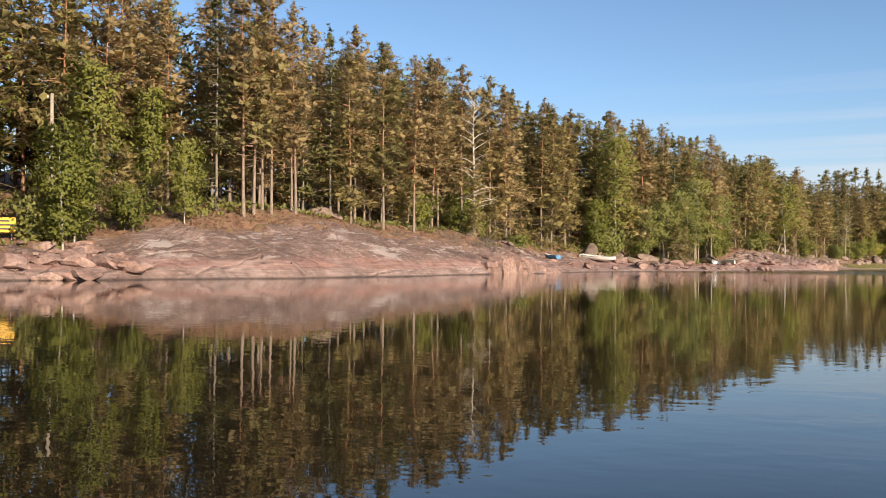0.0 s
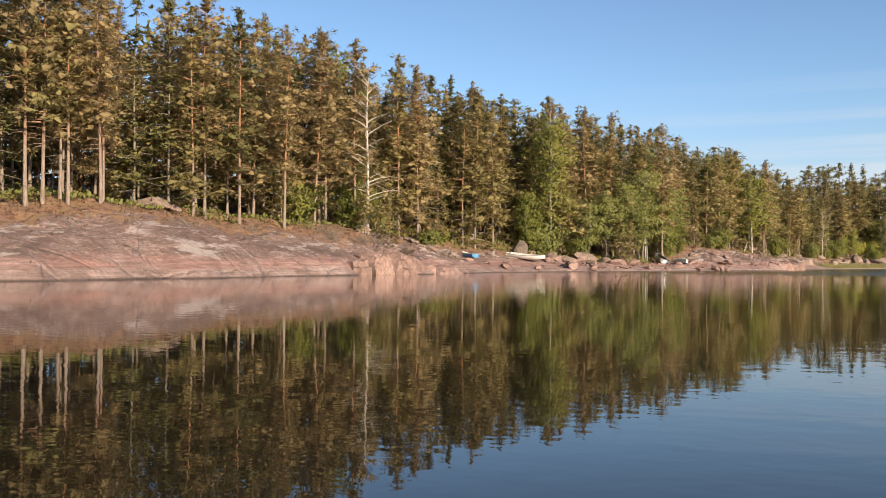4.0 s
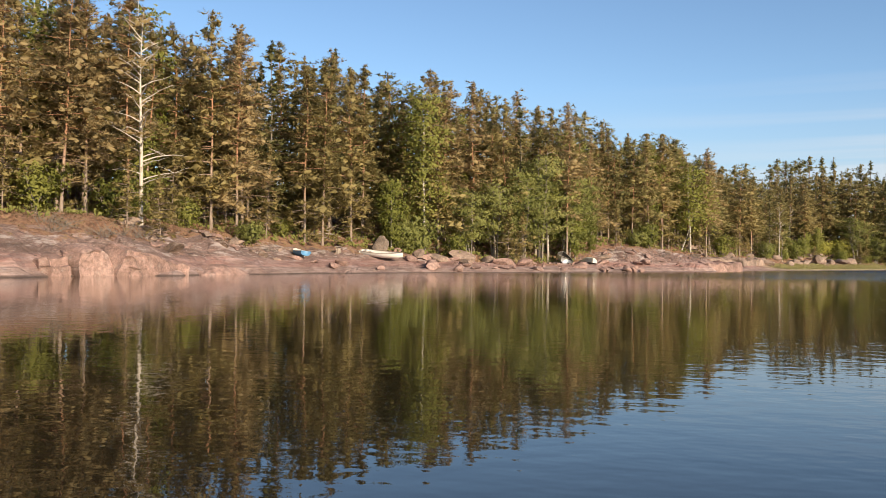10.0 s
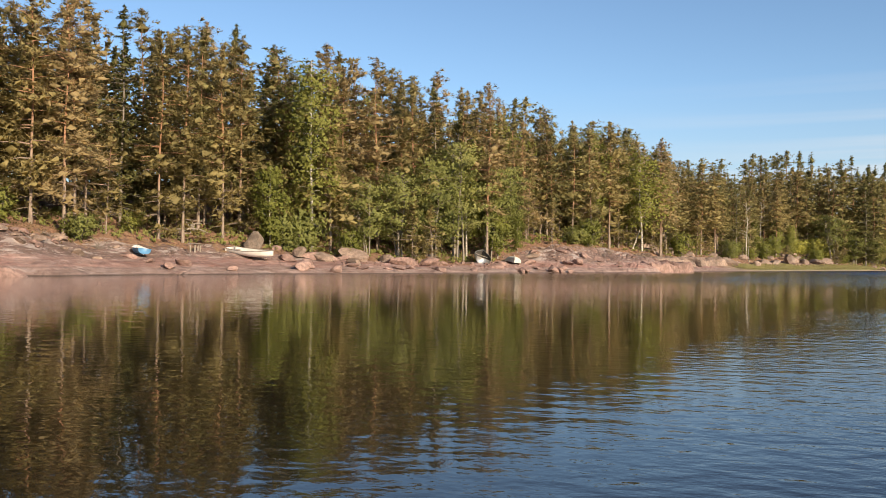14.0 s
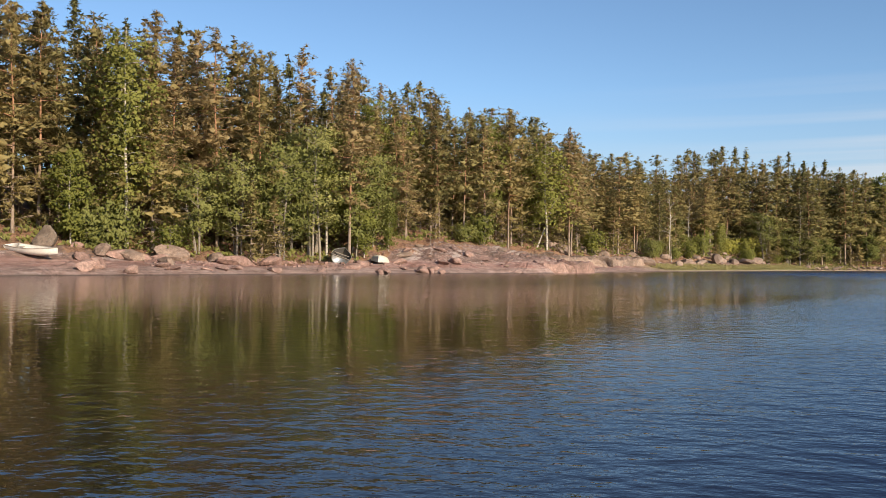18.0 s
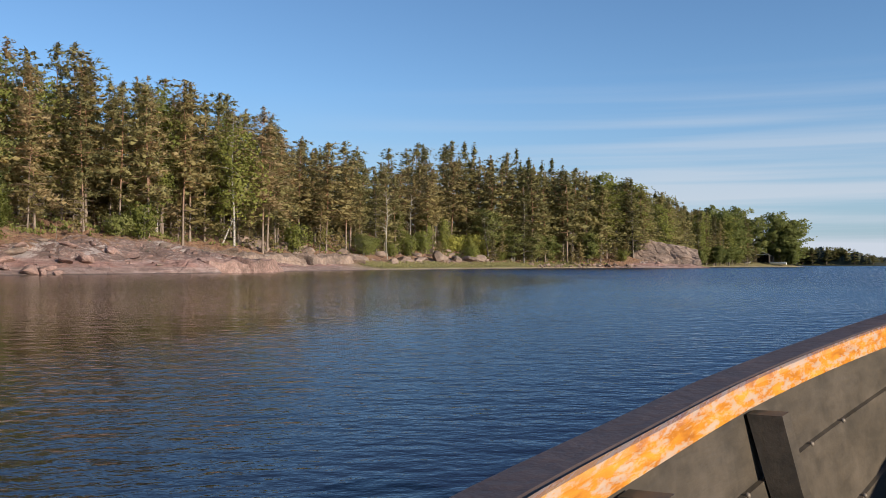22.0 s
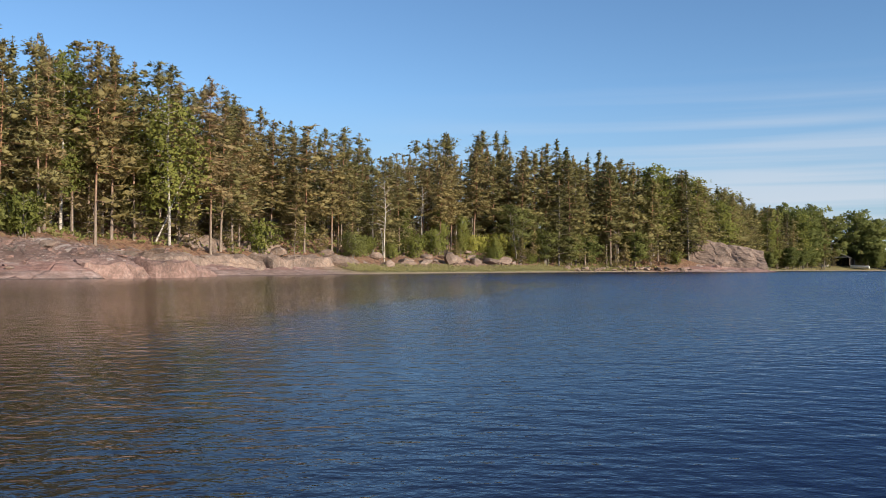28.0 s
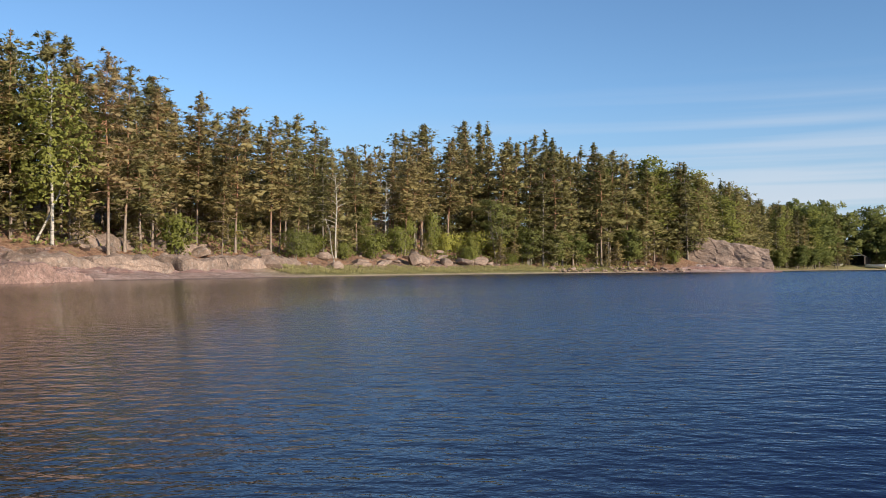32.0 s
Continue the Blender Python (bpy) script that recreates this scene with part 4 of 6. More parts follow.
# the marked trees first: birches, alders, spruces that stand out
SPECIAL = [  # pattern, y, inland, top height
    (birches[0], 103.5, 14.0, 17.5), (birches[0], 108.0, 14.5, 15.5), (birches[3], 156.6, 8.1, 16.4), (birches[2], 24.2, 6.2, 8.2), (birches[2], 25.0, 6.4, 7.4), (birches[1], 29.6, 12.5, 13.0), (birches[1], 33.2, 14.0, 11.8),
    (young_pines[2], 31.4, 9.6, 7.4), (young_pines[2], 28.6, 10.5, 8.0), (birches[2], 70.5, 10.0, 11.0), (birches[0], 64.5, 16.5, 18.5), (birches[2], 97.0, 9.5, 9.0),
    (alders[0], 112.5, 6.4, 10.2), (alders[2], 116.0, 7.4, 12.4), (alders[1], 121.0, 7.4, 10.8), (alders[0], 109.0, 7.0, 9.6), (alders[2], 124.0, 8.6, 11.0), (alders[1], 114.2, 9.3, 11.4), (alders[2], 118.8, 9.8, 12.4), (alders[1], 105.8, 8.0, 8.6), (birches[0], 118.6, 8.0, 13.5), (birches[2], 121.8, 6.6, 8.0),
    (spruces[0], 233.0, 22.0, 22.6), (spruces[1], 51.0, 18.0, 16.6), (spruces[2], 44.0, 20.0, 18.0), (spruces[0], 21.0, 18.0, 22.0), (spruces[2], 27.0, 20.0, 21.0),
    (spruces[1], 99.0, 19.0, 19.0), (spruces[0], 88.0, 17.0, 18.0), (spruces[1], 182.0, 20.0, 19.0), (spruces[2], 256.0, 20.0, 22.5), (spruces[1], 240.0, 18.0, 21.0)]
# trees whose tips stand out against the sky: x, y, height of the tip
SKYLINE_NEAR = [
    (-50.0, 46.6, 17.2), (-46.0, 40.7, 17.6), (-46.0, 49.8, 17.1), (-46.2, 53.8, 18.2), (-47.1, 58.8, 18.3), (-51.8, 67.1, 20.5), (-49.4, 68.9, 19.5), (-52.4, 78.3, 20.6), (-51.6, 80.2, 19.0),
    (-58.4, 85.7, 21.1), (-58.0, 90.6, 21.2), (-54.2, 93.3, 19.9), (-55.8, 95.2, 20.9), (-53.0, 96.6, 19.6), (-51.8, 105.5, 20.6), (-58.9, 106.8, 20.4), (-49.1, 109.6, 19.6), (-53.0, 111.0, 20.3),
    (-52.0, 114.8, 20.0), (-51.9, 118.4, 19.8), (-52.0, 122.1, 21.0), (-49.9, 123.6, 19.3), (-55.6, 132.6, 21.0), (-52.0, 130.1, 20.2), (-52.0, 133.8, 19.4)]
SKYLINE_MIDDLE = [
    (-50.6, 141.2, 20.2), (-51.6, 143.0, 20.2), (-56.0, 143.6, 22.2), (-55.6, 145.4, 22.6), (-44.7, 143.2, 17.9), (-45.4, 149.3, 18.9), (-47.0, 152.6, 19.4), (-50.0, 147.8, 19.2), (-48.0, 149.3, 19.4),
    (-47.7, 159.2, 19.6), (-48.7, 161.2, 19.8), (-50.8, 169.2, 19.5), (-47.0, 155.2, 18.5), (-50.2, 167.0, 18.3), (-55.5, 178.2, 20.6), (-52.0, 176.6, 17.7), (-50.0, 172.6, 18.6), (-59.8, 190.7, 21.5),
    (-55.5, 191.5, 19.4), (-52.0, 189.6, 17.4), (-47.5, 176.0, 16.6), (-51.0, 183.0, 17.0), (-49.5, 185.5, 16.7), (-55.1, 199.4, 19.6), (-53.5, 201.0, 19.9)]
SKYLINE_FAR = [
    (-52.0, 203.0, 19.2), (-54.0, 208.4, 18.1), (-52.0, 211.8, 17.1), (-59.2, 215.4, 19.4), (-53.1, 251.6, 26.6), (-70.0, 258.0, 26.6), (-58.0, 237.8, 23.4), (-55.0, 240.2, 24.6), (-60.0, 248.9, 26.1),
    (-58.6, 262.0, 27.5), (-45.4, 266.0, 25.6), (-61.3, 270.0, 28.0), (-45.0, 252.6, 23.3), (-40.0, 266.3, 20.2), (-28.0, 314.9, 20.6), (-22.0, 317.1, 17.6), (-14.0, 349.0, 18.3), (-8.0, 379.0, 19.4), (-4.0, 380.2, 17.5)]
SKYLINE_SPRUCE = [
    (-48.0, 46.7, 18.7), (-47.0, 48.6, 18.7), (-69.8, 109.8, 26.2), (-71.1, 116.3, 25.5), (-46.5, 246.3, 25.0), (-50.3, 251.9, 26.2), (-42.3, 263.7, 25.8), (-41.4, 282.0, 25.2), (-39.5, 284.4, 26.0), (-30.0, 289.3, 21.3)]
# bare lower trunks that show at the edge of the wood: x, y
EDGE_TRUNKS = [
    (-43.6, 37.3), (-43.9, 38.4), (-44.8, 39.9), (-43.8, 39.8), (-43.2, 41.4), (-55.3, 62.5), (-51.6, 65.0), (-58.4, 80.4), (-58.2, 81.6), (-56.2, 82.8), (-52.6, 81.6), (-48.4, 151.4), (-48.9, 153.5), (-47.5, 148.9),
    (-46.1, 144.9), (-48.7, 162.6), (-43.9, 161.6), (-45.0, 164.4), (-46.4, 169.0)]
for i, (x, y, top) in enumerate(SKYLINE_NEAR + SKYLINE_MIDDLE + SKYLINE_FAR):
    taken.append((x, y))
    pick = (0, 5, 2, 1, 7, 4, 3, 6)[i % 8] if y < 165 else (0, 4, 1, 5, 2, 4)[i % 6] if y < 195 else (1, 2, 4)[i % 3]
    plant((pines if y < 135 else far_pines)[pick % (8 if y < 135 else 6)], x, y, top + (0.4 if y < 135 else 0.1))
for i, (x, y, top) in enumerate(SKYLINE_SPRUCE):
    taken.append((x, y))
    plant(spruces[(0, 2, 1)[i % 3]], x, y, top + 0.3)
for i, (x, y) in enumerate(EDGE_TRUNKS):
    taken.append((x, y))
    plant(pines[(7, 1, 5, 3)[i % 4]], x, y, curve_at(TOPS, y) - 2.2 - (i * 0.37) % 1.8, lean=(i * 1.3) % 3 - 1.5)
plant(birches[0], -38.0, 288.2, 24.0)
for ob, y, d, top in SPECIAL:
    x = inland(y, d)
    taken.append((x, y))
    plant(ob, x, y, top)

# the front of the wood
y = 4.0
while y < 372:
    for row in range(4 if y < 165 else 3):
        yy = y + random.uniform(-1.1, 1.1)
        d = curve_at(TREELINE, yy) + row * 2.9 + random.uniform(-0.9, 1.3)
        if row == 0 and random.random() < 0.34 or sparse(yy, d) and random.random() < 0.7:
            continue
        x = inland(yy, d)
        if not free_of(x, yy, 1.55):
            continue
        taken.append((x, yy))
        top = curve_at(TOPS, yy) + random.uniform(-3.6, 0.2) - (2.2 if row == 0 else 1.1)
        pick, shape = random.random(), random.random()
        near = yy < 132 and row < 2
        if sparse(yy, d):
            ob = pines[3] if near else far_pines[3]
        elif pick < 0.80:
            ob = random.choice((pines[0], pines[3], pines[5], pines[7], pines[1])) if yy < 58 else random.choice(pines) if near else random.choice(far_pines) if yy < 195 else random.choice((far_pines[1], far_pines[2], far_pines[4]))
        elif pick < 0.90:
            ob = random.choice(spruces)
        else:
            ob = random.choice(spruces) if yy > 172 else birches[0] if shape < 0.6 or yy < 60 else birches[3]
        if yy > 225:
            ob = random.choice(spruces) if shape < 0.45 else random.choice((far_pines[1], far_pines[2], far_pines[4])) if shape < 0.92 else birches[1]
        plant(ob, x, yy, top, lean=random.uniform(-2.0, 2.0))
    y += 2.6 if y < 165 else 3.0

# young trees and shrubs along the edge
y = 14.0
while y < 300:
    d = curve_at(TREELINE, y) + random.uniform(-2.4, 1.2)
    x = inland(y, d)
    if free_of(x, y, 1.3) and not clearing(y, d) and not (34 < y < 58 and random.random() < 0.7):
        pick = random.random()
        if 186 < y < 232 and pick < 0.4:
            plant(shrubs[0] if pick < 0.08 else shrubs[2], x, y, scale=random.uniform(0.45, 0.8))
        elif pick < 0.46:
            plant(random.choice(young_pines), x, y, scale=random.uniform(0.55, 1.05))
        elif pick < 0.66 and (y < 60 or y > 104):
            plant(birches[2], x, y, scale=random.uniform(0.4, 0.8))
        elif pick < 0.82:
            plant(shrubs[2], x, y, scale=random.uniform(0.5, 1.1))
        else:
            plant(shrubs[1] if 80 < y < 150 else young_pines[1], x, y, scale=random.uniform(0.5, 1.0))
        taken.append((x, y))
    y += random.uniform(1.1, 2.4) if y < 150 else random.uniform(1.8, 3.8)
y = 10.0
while y < 300:
    d = curve_at(TREELINE, y) + random.uniform(4.5 if 30 < y < 60 else 2.0, 9.0)
    x = inland(y, d)
    if free_of(x, y, 1.1) and not sparse(y, d) and not (34 < y < 58 and random.random() < 0.12):
        plant(random.choice(young_pines + [spruces[1]]), x, y, scale=random.uniform(0.4, 0.9) * (0.45 if random.random() < 0.3 else 1.0))
        taken.append((x, y))
    y += random.uniform(1.5, 3.0)
for y, d, s in ((222.0, 11.6, 1.05), (225.5, 12.2, 0.95), (229.5, 12.0, 1.2), (234.5, 10.6, 1.1), (236.8, 10.9, 0.9)):
    plant(shrubs[0], inland(y, d), y, scale=s)
for y, d, s in ((100.0, 8.6, 1.4), (98.5, 9.0, 1.1), (24.0, 8.0, 1.0), (81.0, 9.0, 0.8)):
    plant(shrubs[1], inland(y, d), y, scale=s)
plant(young_pines[2], -46.4, 66.9, 9.0)
plant(young_pines[0], -45.2, 68.6, 6.6)

for y, d, ob, top in ((230.0, 9.0, alders[2], 11.0), (236.5, 6.4, alders[0], 7.5), (240.5, 6.0, alders[1], 6.8), (185.5, 7.2, alders[1], 5.0), (187.5, 8.0, alders[0], 4.6), (247.0, 6.5, leafy_trees[1], 6.5), (256.0, 6.0, leafy_trees[0], 7.5)):
    plant(ob, inland(y, d), y, top)


# the depth of the wood behind its front, and the woods far down the lake: too many to count
def simple_tree(rng, kind, cards, low=0.14):
    shape = conifer(int(rng.integers(1, 9999)), 16.0, low if kind == "pine" else 0.06, 2.3 if kind == "pine" else 1.9, kind, 22, 0.75, cards, 3, 0.95, 4, big=1.5)
    (tv, tf), _, (cv, cf, cn) = shape
    return tv, tf, cv, cf, cn


def wood(name, spots, label, leaf, cards=7, seed=5, low=0.14, wide=1.25):
    rng = np.random.default_rng(seed)
    shapes = [simple_tree(rng, "pine" if i % 3 else "spruce", cards, low) for i in range(6)]
    tvs, tfs, cvs, cfs, cns, nt, nc = [], [], [], [], [], 0, 0
    for i, (x, y, z, top) in enumerate(spots):
        pick = int(rng.integers(0, 6))
        tv, tf, cv, cf, cn = shapes[pick]
        a, s = rng.uniform(0, 6.28), (top - z) / 16.0
        rot = np.array([[math.cos(a) * s * wide, -math.sin(a) * s * wide, 0], [math.sin(a) * s * wide, math.cos(a) * s * wide, 0], [0, 0, s]])
        tvs.append(tv @ rot.T + (x, y, z)); tfs.append(tf + nt); nt += len(tv)
        cvs.append(cv @ rot.T + (x, y, z)); cfs.append(cf + nc); cns.append(cn @ (rot / s).T); nc += len(cv)
    ob = new(name)
    part("trunks", mesh_from("trunks", np.concatenate(tvs), np.concatenate(tfs), PINE_BARK, True), ob)
    part("crowns", crown_mesh("crowns", np.concatenate(cvs), np.concatenate(cfs), np.concatenate(cns), leaf), ob)
    return tagged(ob, label, "forest", kind="stuff")


rng = np.random.default_rng(3)
spots = []
for y in np.arange(-30, 395, 3.0):
    start = curve_at(TREELINE, y) + (8.8 if y > 4 else 0)
    for row in range(5):
        yy = y + rng.uniform(-1.5, 1.5)
        d = start + row * 4.0 + rng.uniform(-1.5, 1.5)
        x = inland(yy, d)
        if abs(x - 8) < 5 and 355 < yy < 392:
            continue
        z = ground_height(x, yy) - 0.1
        spots.append((x, yy, z, max(z + 7, curve_at(TOPS, yy) + 0.5 * (yy > 260) + (rng.uniform(-3.6, -0.9) if yy < 160 else rng.uniform(-3.2, -1.0)) - (1.0 if sparse(yy, 5) else 0))))
    for k in range(5):
        yy, d = y + rng.uniform(-1.8, 1.8), curve_at(TREELINE, y) + 4.5 + k * 4.0 + rng.uniform(-1.5, 1.5)
        x = inland(yy, d)
        if (y > 62 or y > 8 and k > 0) and free_of(x, yy, 0.8) and not sparse(yy, d) and not clearing(yy, d):
            z = ground_height(x, yy) - 0.1
            spots.append((x, yy, z, z + rng.uniform(3.0, 7.5)))
for y in np.arange(-6, 72, 2.2):  # saplings deeper in, which close the view between the trunks
    for d in (16.0, 23.0, 30.0, 38.0):
        yy, dd = y + rng.uniform(-1.2, 1.2), curve_at(TREELINE, y) + d + rng.uniform(-2.5, 2.5)
        x = inland(yy, dd)
        z = ground_height(x, yy) - 0.1
        spots.append((x, yy, z, z + rng.uniform(4.0, 8.0)))
wood("forest", spots, "deep pine and spruce forest behind the shore", OLIVE_NEEDLES, 2, 5)
spots = []
for i in range(700):
    f = rng.uniform(0, 1)
    if i < 360:
        x, y, top = rng.uniform(-200, 72), 628 + rng.uniform(0, 25), rng.uniform(9.0, 11.4)
        top *= min(1, (74 - x) / 30 + 0.35)
    else:
        x, y, top = rng.uniform(-60, 480), 1050 + rng.uniform(0, 40), rng.uniform(8.0, 10.2)
    spots.append((x, y, 0.4, top))
wood("far_woods", spots, "dark forest on the far shore of the lake", SPRUCE, 6, 8, 0.03, 2.8)
FAR_WOOD = plain("far_canopy", (0.020, 0.026, 0.014), 0.9, 0, 0.6, 0.5, 0.5)


def far_shore(name, x0, x1, y0, y1, height):
    """A low shore that rises at once into a wooded ridge of uneven height."""
    nx, rows = 260, ((0, -0.5), (3, 0.5), (8, 0.8), (12, 0.75), (40, 1.0), (y1 - y0, 0.9))
    v, f = [], []
    for i in range(nx + 1):
        x = x0 + (x1 - x0) * i / nx
        edge = min(1.0, (x1 - x) / 25 + 0.02)
        for k, (dy, h) in enumerate(rows):
            z = h if k < 3 else height * h * edge * (0.75 + 0.35 * noise.noise(Vector((x * 0.11, dy * 0.1, 2.0))) + 0.2 * noise.noise(Vector((x * 0.5, dy * 0.3, 5.0))) + 0.25 * noise.noise(Vector((x * 1.7, dy * 0.9, 8.0))))
            v.append((x, y0 + dy + 6 * noise.noise(Vector((x * 0.02, 1.0, 0.0))), z))
    n6 = len(rows)
    for i in range(nx):
        for j in range(n6 - 1):
            f.append((i * n6 + j, (i + 1) * n6 + j, (i + 1) * n6 + j + 1, i * n6 + j + 1))
    tagged(new(name, mesh_from(name, v, f, FAR_WOOD)), "wooded shore far across the lake", "shore", kind="structure")


far_shore("far_shore", -300, 78, 622, 760, 12.0)
far_shore("far_shore_beyond", -120, 640, 1040, 1250, 10.5)


# ---------------------------------------------------------------- snags and leaning stems
def snag(seed, height, radius, limbs, reach, material, x, y, label, lean=(0.0, 0.0), from_f=0.25, name="dead_tree"):
    """A bare, bleached tree with broken limbs: one mesh for its wood."""
    rng = np.random.default_rng(seed)
    line = trunk_line(rng, height, 0.25)
    v, f = [], []
    tube(line, [radius * (1.2 if i == 0 else 1 - 0.09 * i) for i in range(11)], 7, v, f)
    for i in range(limbs):
        q = from_f + (0.95 - from_f) * (i + rng.uniform(0, 0.8)) / limbs
        ln = reach * (1.15 - 0.75 * q) * rng.uniform(0.5, 1.1)
        pts = limb_line(rng, on_line(line, q), rng.uniform(0, 6.28), ln, 0.25 + 0.8 * q, 0.2 + rng.uniform(-0.1, 0.2), 6)
        tube(pts, [radius * 0.36 * (1 - 0.15 * k) for k in range(7)], 4, v, f)
        for _ in range(2):
            p2 = limb_line(rng, on_line(pts, rng.uniform(0.4, 0.9)), rng.uniform(0, 6.28), ln * 0.35, 0.5, 0.1, 3)
            tube(p2, [radius * 0.14, radius * 0.11, radius * 0.08, radius * 0.04], 3, v, f)
    ob = new(name, mesh_from(name, v, f, material, True))
    ob.matrix_basis = pose(x, y, ground_height(x, y) - 0.15, lean[0], lean[1], 0)
    return tagged(ob, label, "dead tree", "bare trees in the wood")


snag(5, 14.8, 0.17, 36, 3.4, BLEACHED, -48.0, 69.0, "tall bleached dead pine with long bare limbs", from_f=0.2)
for i, (x, y, h, lx) in enumerate(((-42.7, 193.0, 9.5, 2.0), (-45.7, 209.7, 9.0, 0.0), (-46.4, 211.5, 7.5, 2.0), (-46.1, 218.7, 9.0, -5.0), (-46.8, 224.4, 10.0, 1.0), (-48.4, 233.0, 8.5, 0.0), (-46.6, 234.8, 11.0, 0.0), (-47.6, 228.0, 5.5, 0.0), (-27.9, 252.8, 6.5, 1.0))):
    snag(30 + i, h, 0.115, 16, 1.9, BLEACHED if i in (0, 1) else DEAD_WOOD, x, y, "bare grey trunk with a few broken twigs", (lx, lx * 0.5), 0.35)
snag(50, 7.5, 0.10, 6, 1.0, BIRCH_BARK, inland(156.0, 9.0), 156.0, "white birch stem leaning steeply over the rock", (-24, 10), 0.5, "leaning_birch")
snag(51, 5.5, 0.08, 6, 1.0, BIRCH_BARK, inland(191.0, 6.5), 191.0, "thin pale birch stem leaning over the shore", (28, 6), 0.5, "leaning_birch")


snag(53, 1.7, 0.035, 2, 0.3, GREY_BARK, -41.6, 128.6, "thin bare stake standing on the rock slope", (3, 0), 0.6, "stake")


def root_plate(x, y, turn):
    """Bleached roots of a fallen pine standing out of the bank."""
    rng = np.random.default_rng(17)
    v, f = [], []
    for i in range(22):
        ang, up = rng.uniform(-1.6, 1.6), rng.uniform(0.1, 1.3)
        ln = rng.uniform(0.7, 1.9)
        pts = [(0.0, 0.0, 0.5)]
        for k in range(1, 6):
            q = k / 5
            pts.append((ln * q * math.sin(ang) + rng.normal(0, 0.07), -0.3 * q + rng.normal(0, 0.07), 0.5 + ln * q * math.cos(ang) * up * 0.8 - 0.5 * q * q + rng.normal(0, 0.06)))
        tube(pts, [0.07, 0.055, 0.042, 0.03, 0.02, 0.008], 5, v, f)
    ob = new("root_plate", mesh_from("root_plate", v, f, DEAD_WOOD, True))
    ob.matrix_basis = pose(x, y, ground_height(x, y) - 0.1, 0, 0, turn)
    return tagged(ob, "bleached tangled roots of a fallen pine on the bank", "tree stump")


root_plate(-53.0, 91.6, 60)


# ---------------------------------------------------------------- stones and outcrops
def stone_mesh(seed, material, flat=0.6, sharp=0.5, level=2, peak=0.0):
    rng = np.random.default_rng(seed)
    bm = bmesh.new()
    bmesh.ops.create_icosphere(bm, subdivisions=level, radius=1.0)
    o = Vector(rng.uniform(-50, 50, 3))
    cuts = [(Vector(rng.normal(0, 1, 3)).normalized(), rng.uniform(0.38, 0.7)) for _ in range(14)]
    for v in bm.verts:
        p = v.co.copy()
        p *= 1 + 0.25 * noise.noise(p * 1.1 + o) + 0.08 * noise.noise(p * 3.2 + o) + 0.04 * noise.noise(p * 7.5 + o)
        for nrm, lim in cuts:
            over = p.dot(nrm) - lim
            if over > 0:
                p -= nrm * over * (0.75 + sharp * 0.25)
        taper = 1 - peak * max(0.0, p.z)
        v.co = Vector((p.x * taper - peak * 0.5 * max(0.0, p.z), p.y * taper, p.z * flat))
    return from_bm("boulder", bm, material, False)


pink_stones = [stone_mesh(200 + i, PINK_ROCK, 0.55 + 0.1 * (i % 3), level=3) for i in range(6)]
slabs = [stone_mesh(260 + i, GREY_ROCK, 0.75 + 0.1 * (i % 3), 1.0, 3) for i in range(5)]
grey_stones = [stone_mesh(220 + i, GREY_ROCK, 0.6 + 0.12 * (i % 3), level=3) for i in range(6)]


def stone(me, x, y, size, label, stretch=(1, 1, 1), sink=0.3, turn=None, group="stones on the shore"):
    ob = new("boulder", me)
    z = max(ground_height(x, y), 0.0)
    ob.matrix_basis = pose(x, y, z + size * stretch[2] * (0.45 - sink), random.uniform(-8, 8), random.uniform(-8, 8), random.uniform(0, 360) if turn is None else turn) @ Matrix.Diagonal((size * stretch[0], size * stretch[1], size * stretch[2], 1))
    return tagged(ob, label, "boulder", group)


random.seed(21)
# marked stones
stone(grey_stones[1], -46.6, 47.2, 1.15, "pale lichen-covered boulder on top of the bare rock", (1.2, 1, 0.9), 0.1)
stone(grey_stones[2], -46.2, 48.6, 0.6, "small pale boulder beside a larger one", (1, 1, 0.9), 0.1)
DARK_ROCK = boulder_material("dark_granite", (0.24, 0.21, 0.18), (0.15, 0.125, 0.105), (0.06, 0.05, 0.043), 0.4)
stone(stone_mesh(247, DARK_ROCK, 1.0, 1.0, 2, 0.6), -49.3, 95.0, 1.25, "large dark pointed boulder behind a white boat", (1.15, 0.9, 1.35), 0.12)
stone(pink_stones[3], -49.0, 97.0, 0.6, "small reddish boulder among shore stones")
for x, y, r in ((-44.0, 84.3, 0.75), (-43.1, 82.6, 0.6), (-42.2, 87.0, 0.5), (-41.9, 93.2, 0.95), (-42.8, 94.5, 0.9), (-40.8, 95.6, 0.7), (-37.8, 117.0, 0.75), (-37.6, 122.0, 0.8), (-37.2, 122.8, 0.5), (-37.3, 116.0, 0.5), (-36.6, 123.6, 0.45)):
    stone(random.choice(pink_stones), x, y, r, "reddish-brown boulder at the water's edge", (1.1, 0.9, 0.95), 0.15)
# slabs and stones along the low beach
for i in range(30):
    y = random.uniform(94, 124)
    d = random.choice((random.uniform(0.4, 2.5), random.uniform(3.0, 6.5)))
    stone(random.choice(pink_stones), inland(y, d), y, random.uniform(0.3, 0.8) * (1.7 if d > 3 and random.random() < 0.4 else 1), "reddish stone lying on the low granite shore", (1.35, 1, 0.7), 0.2)
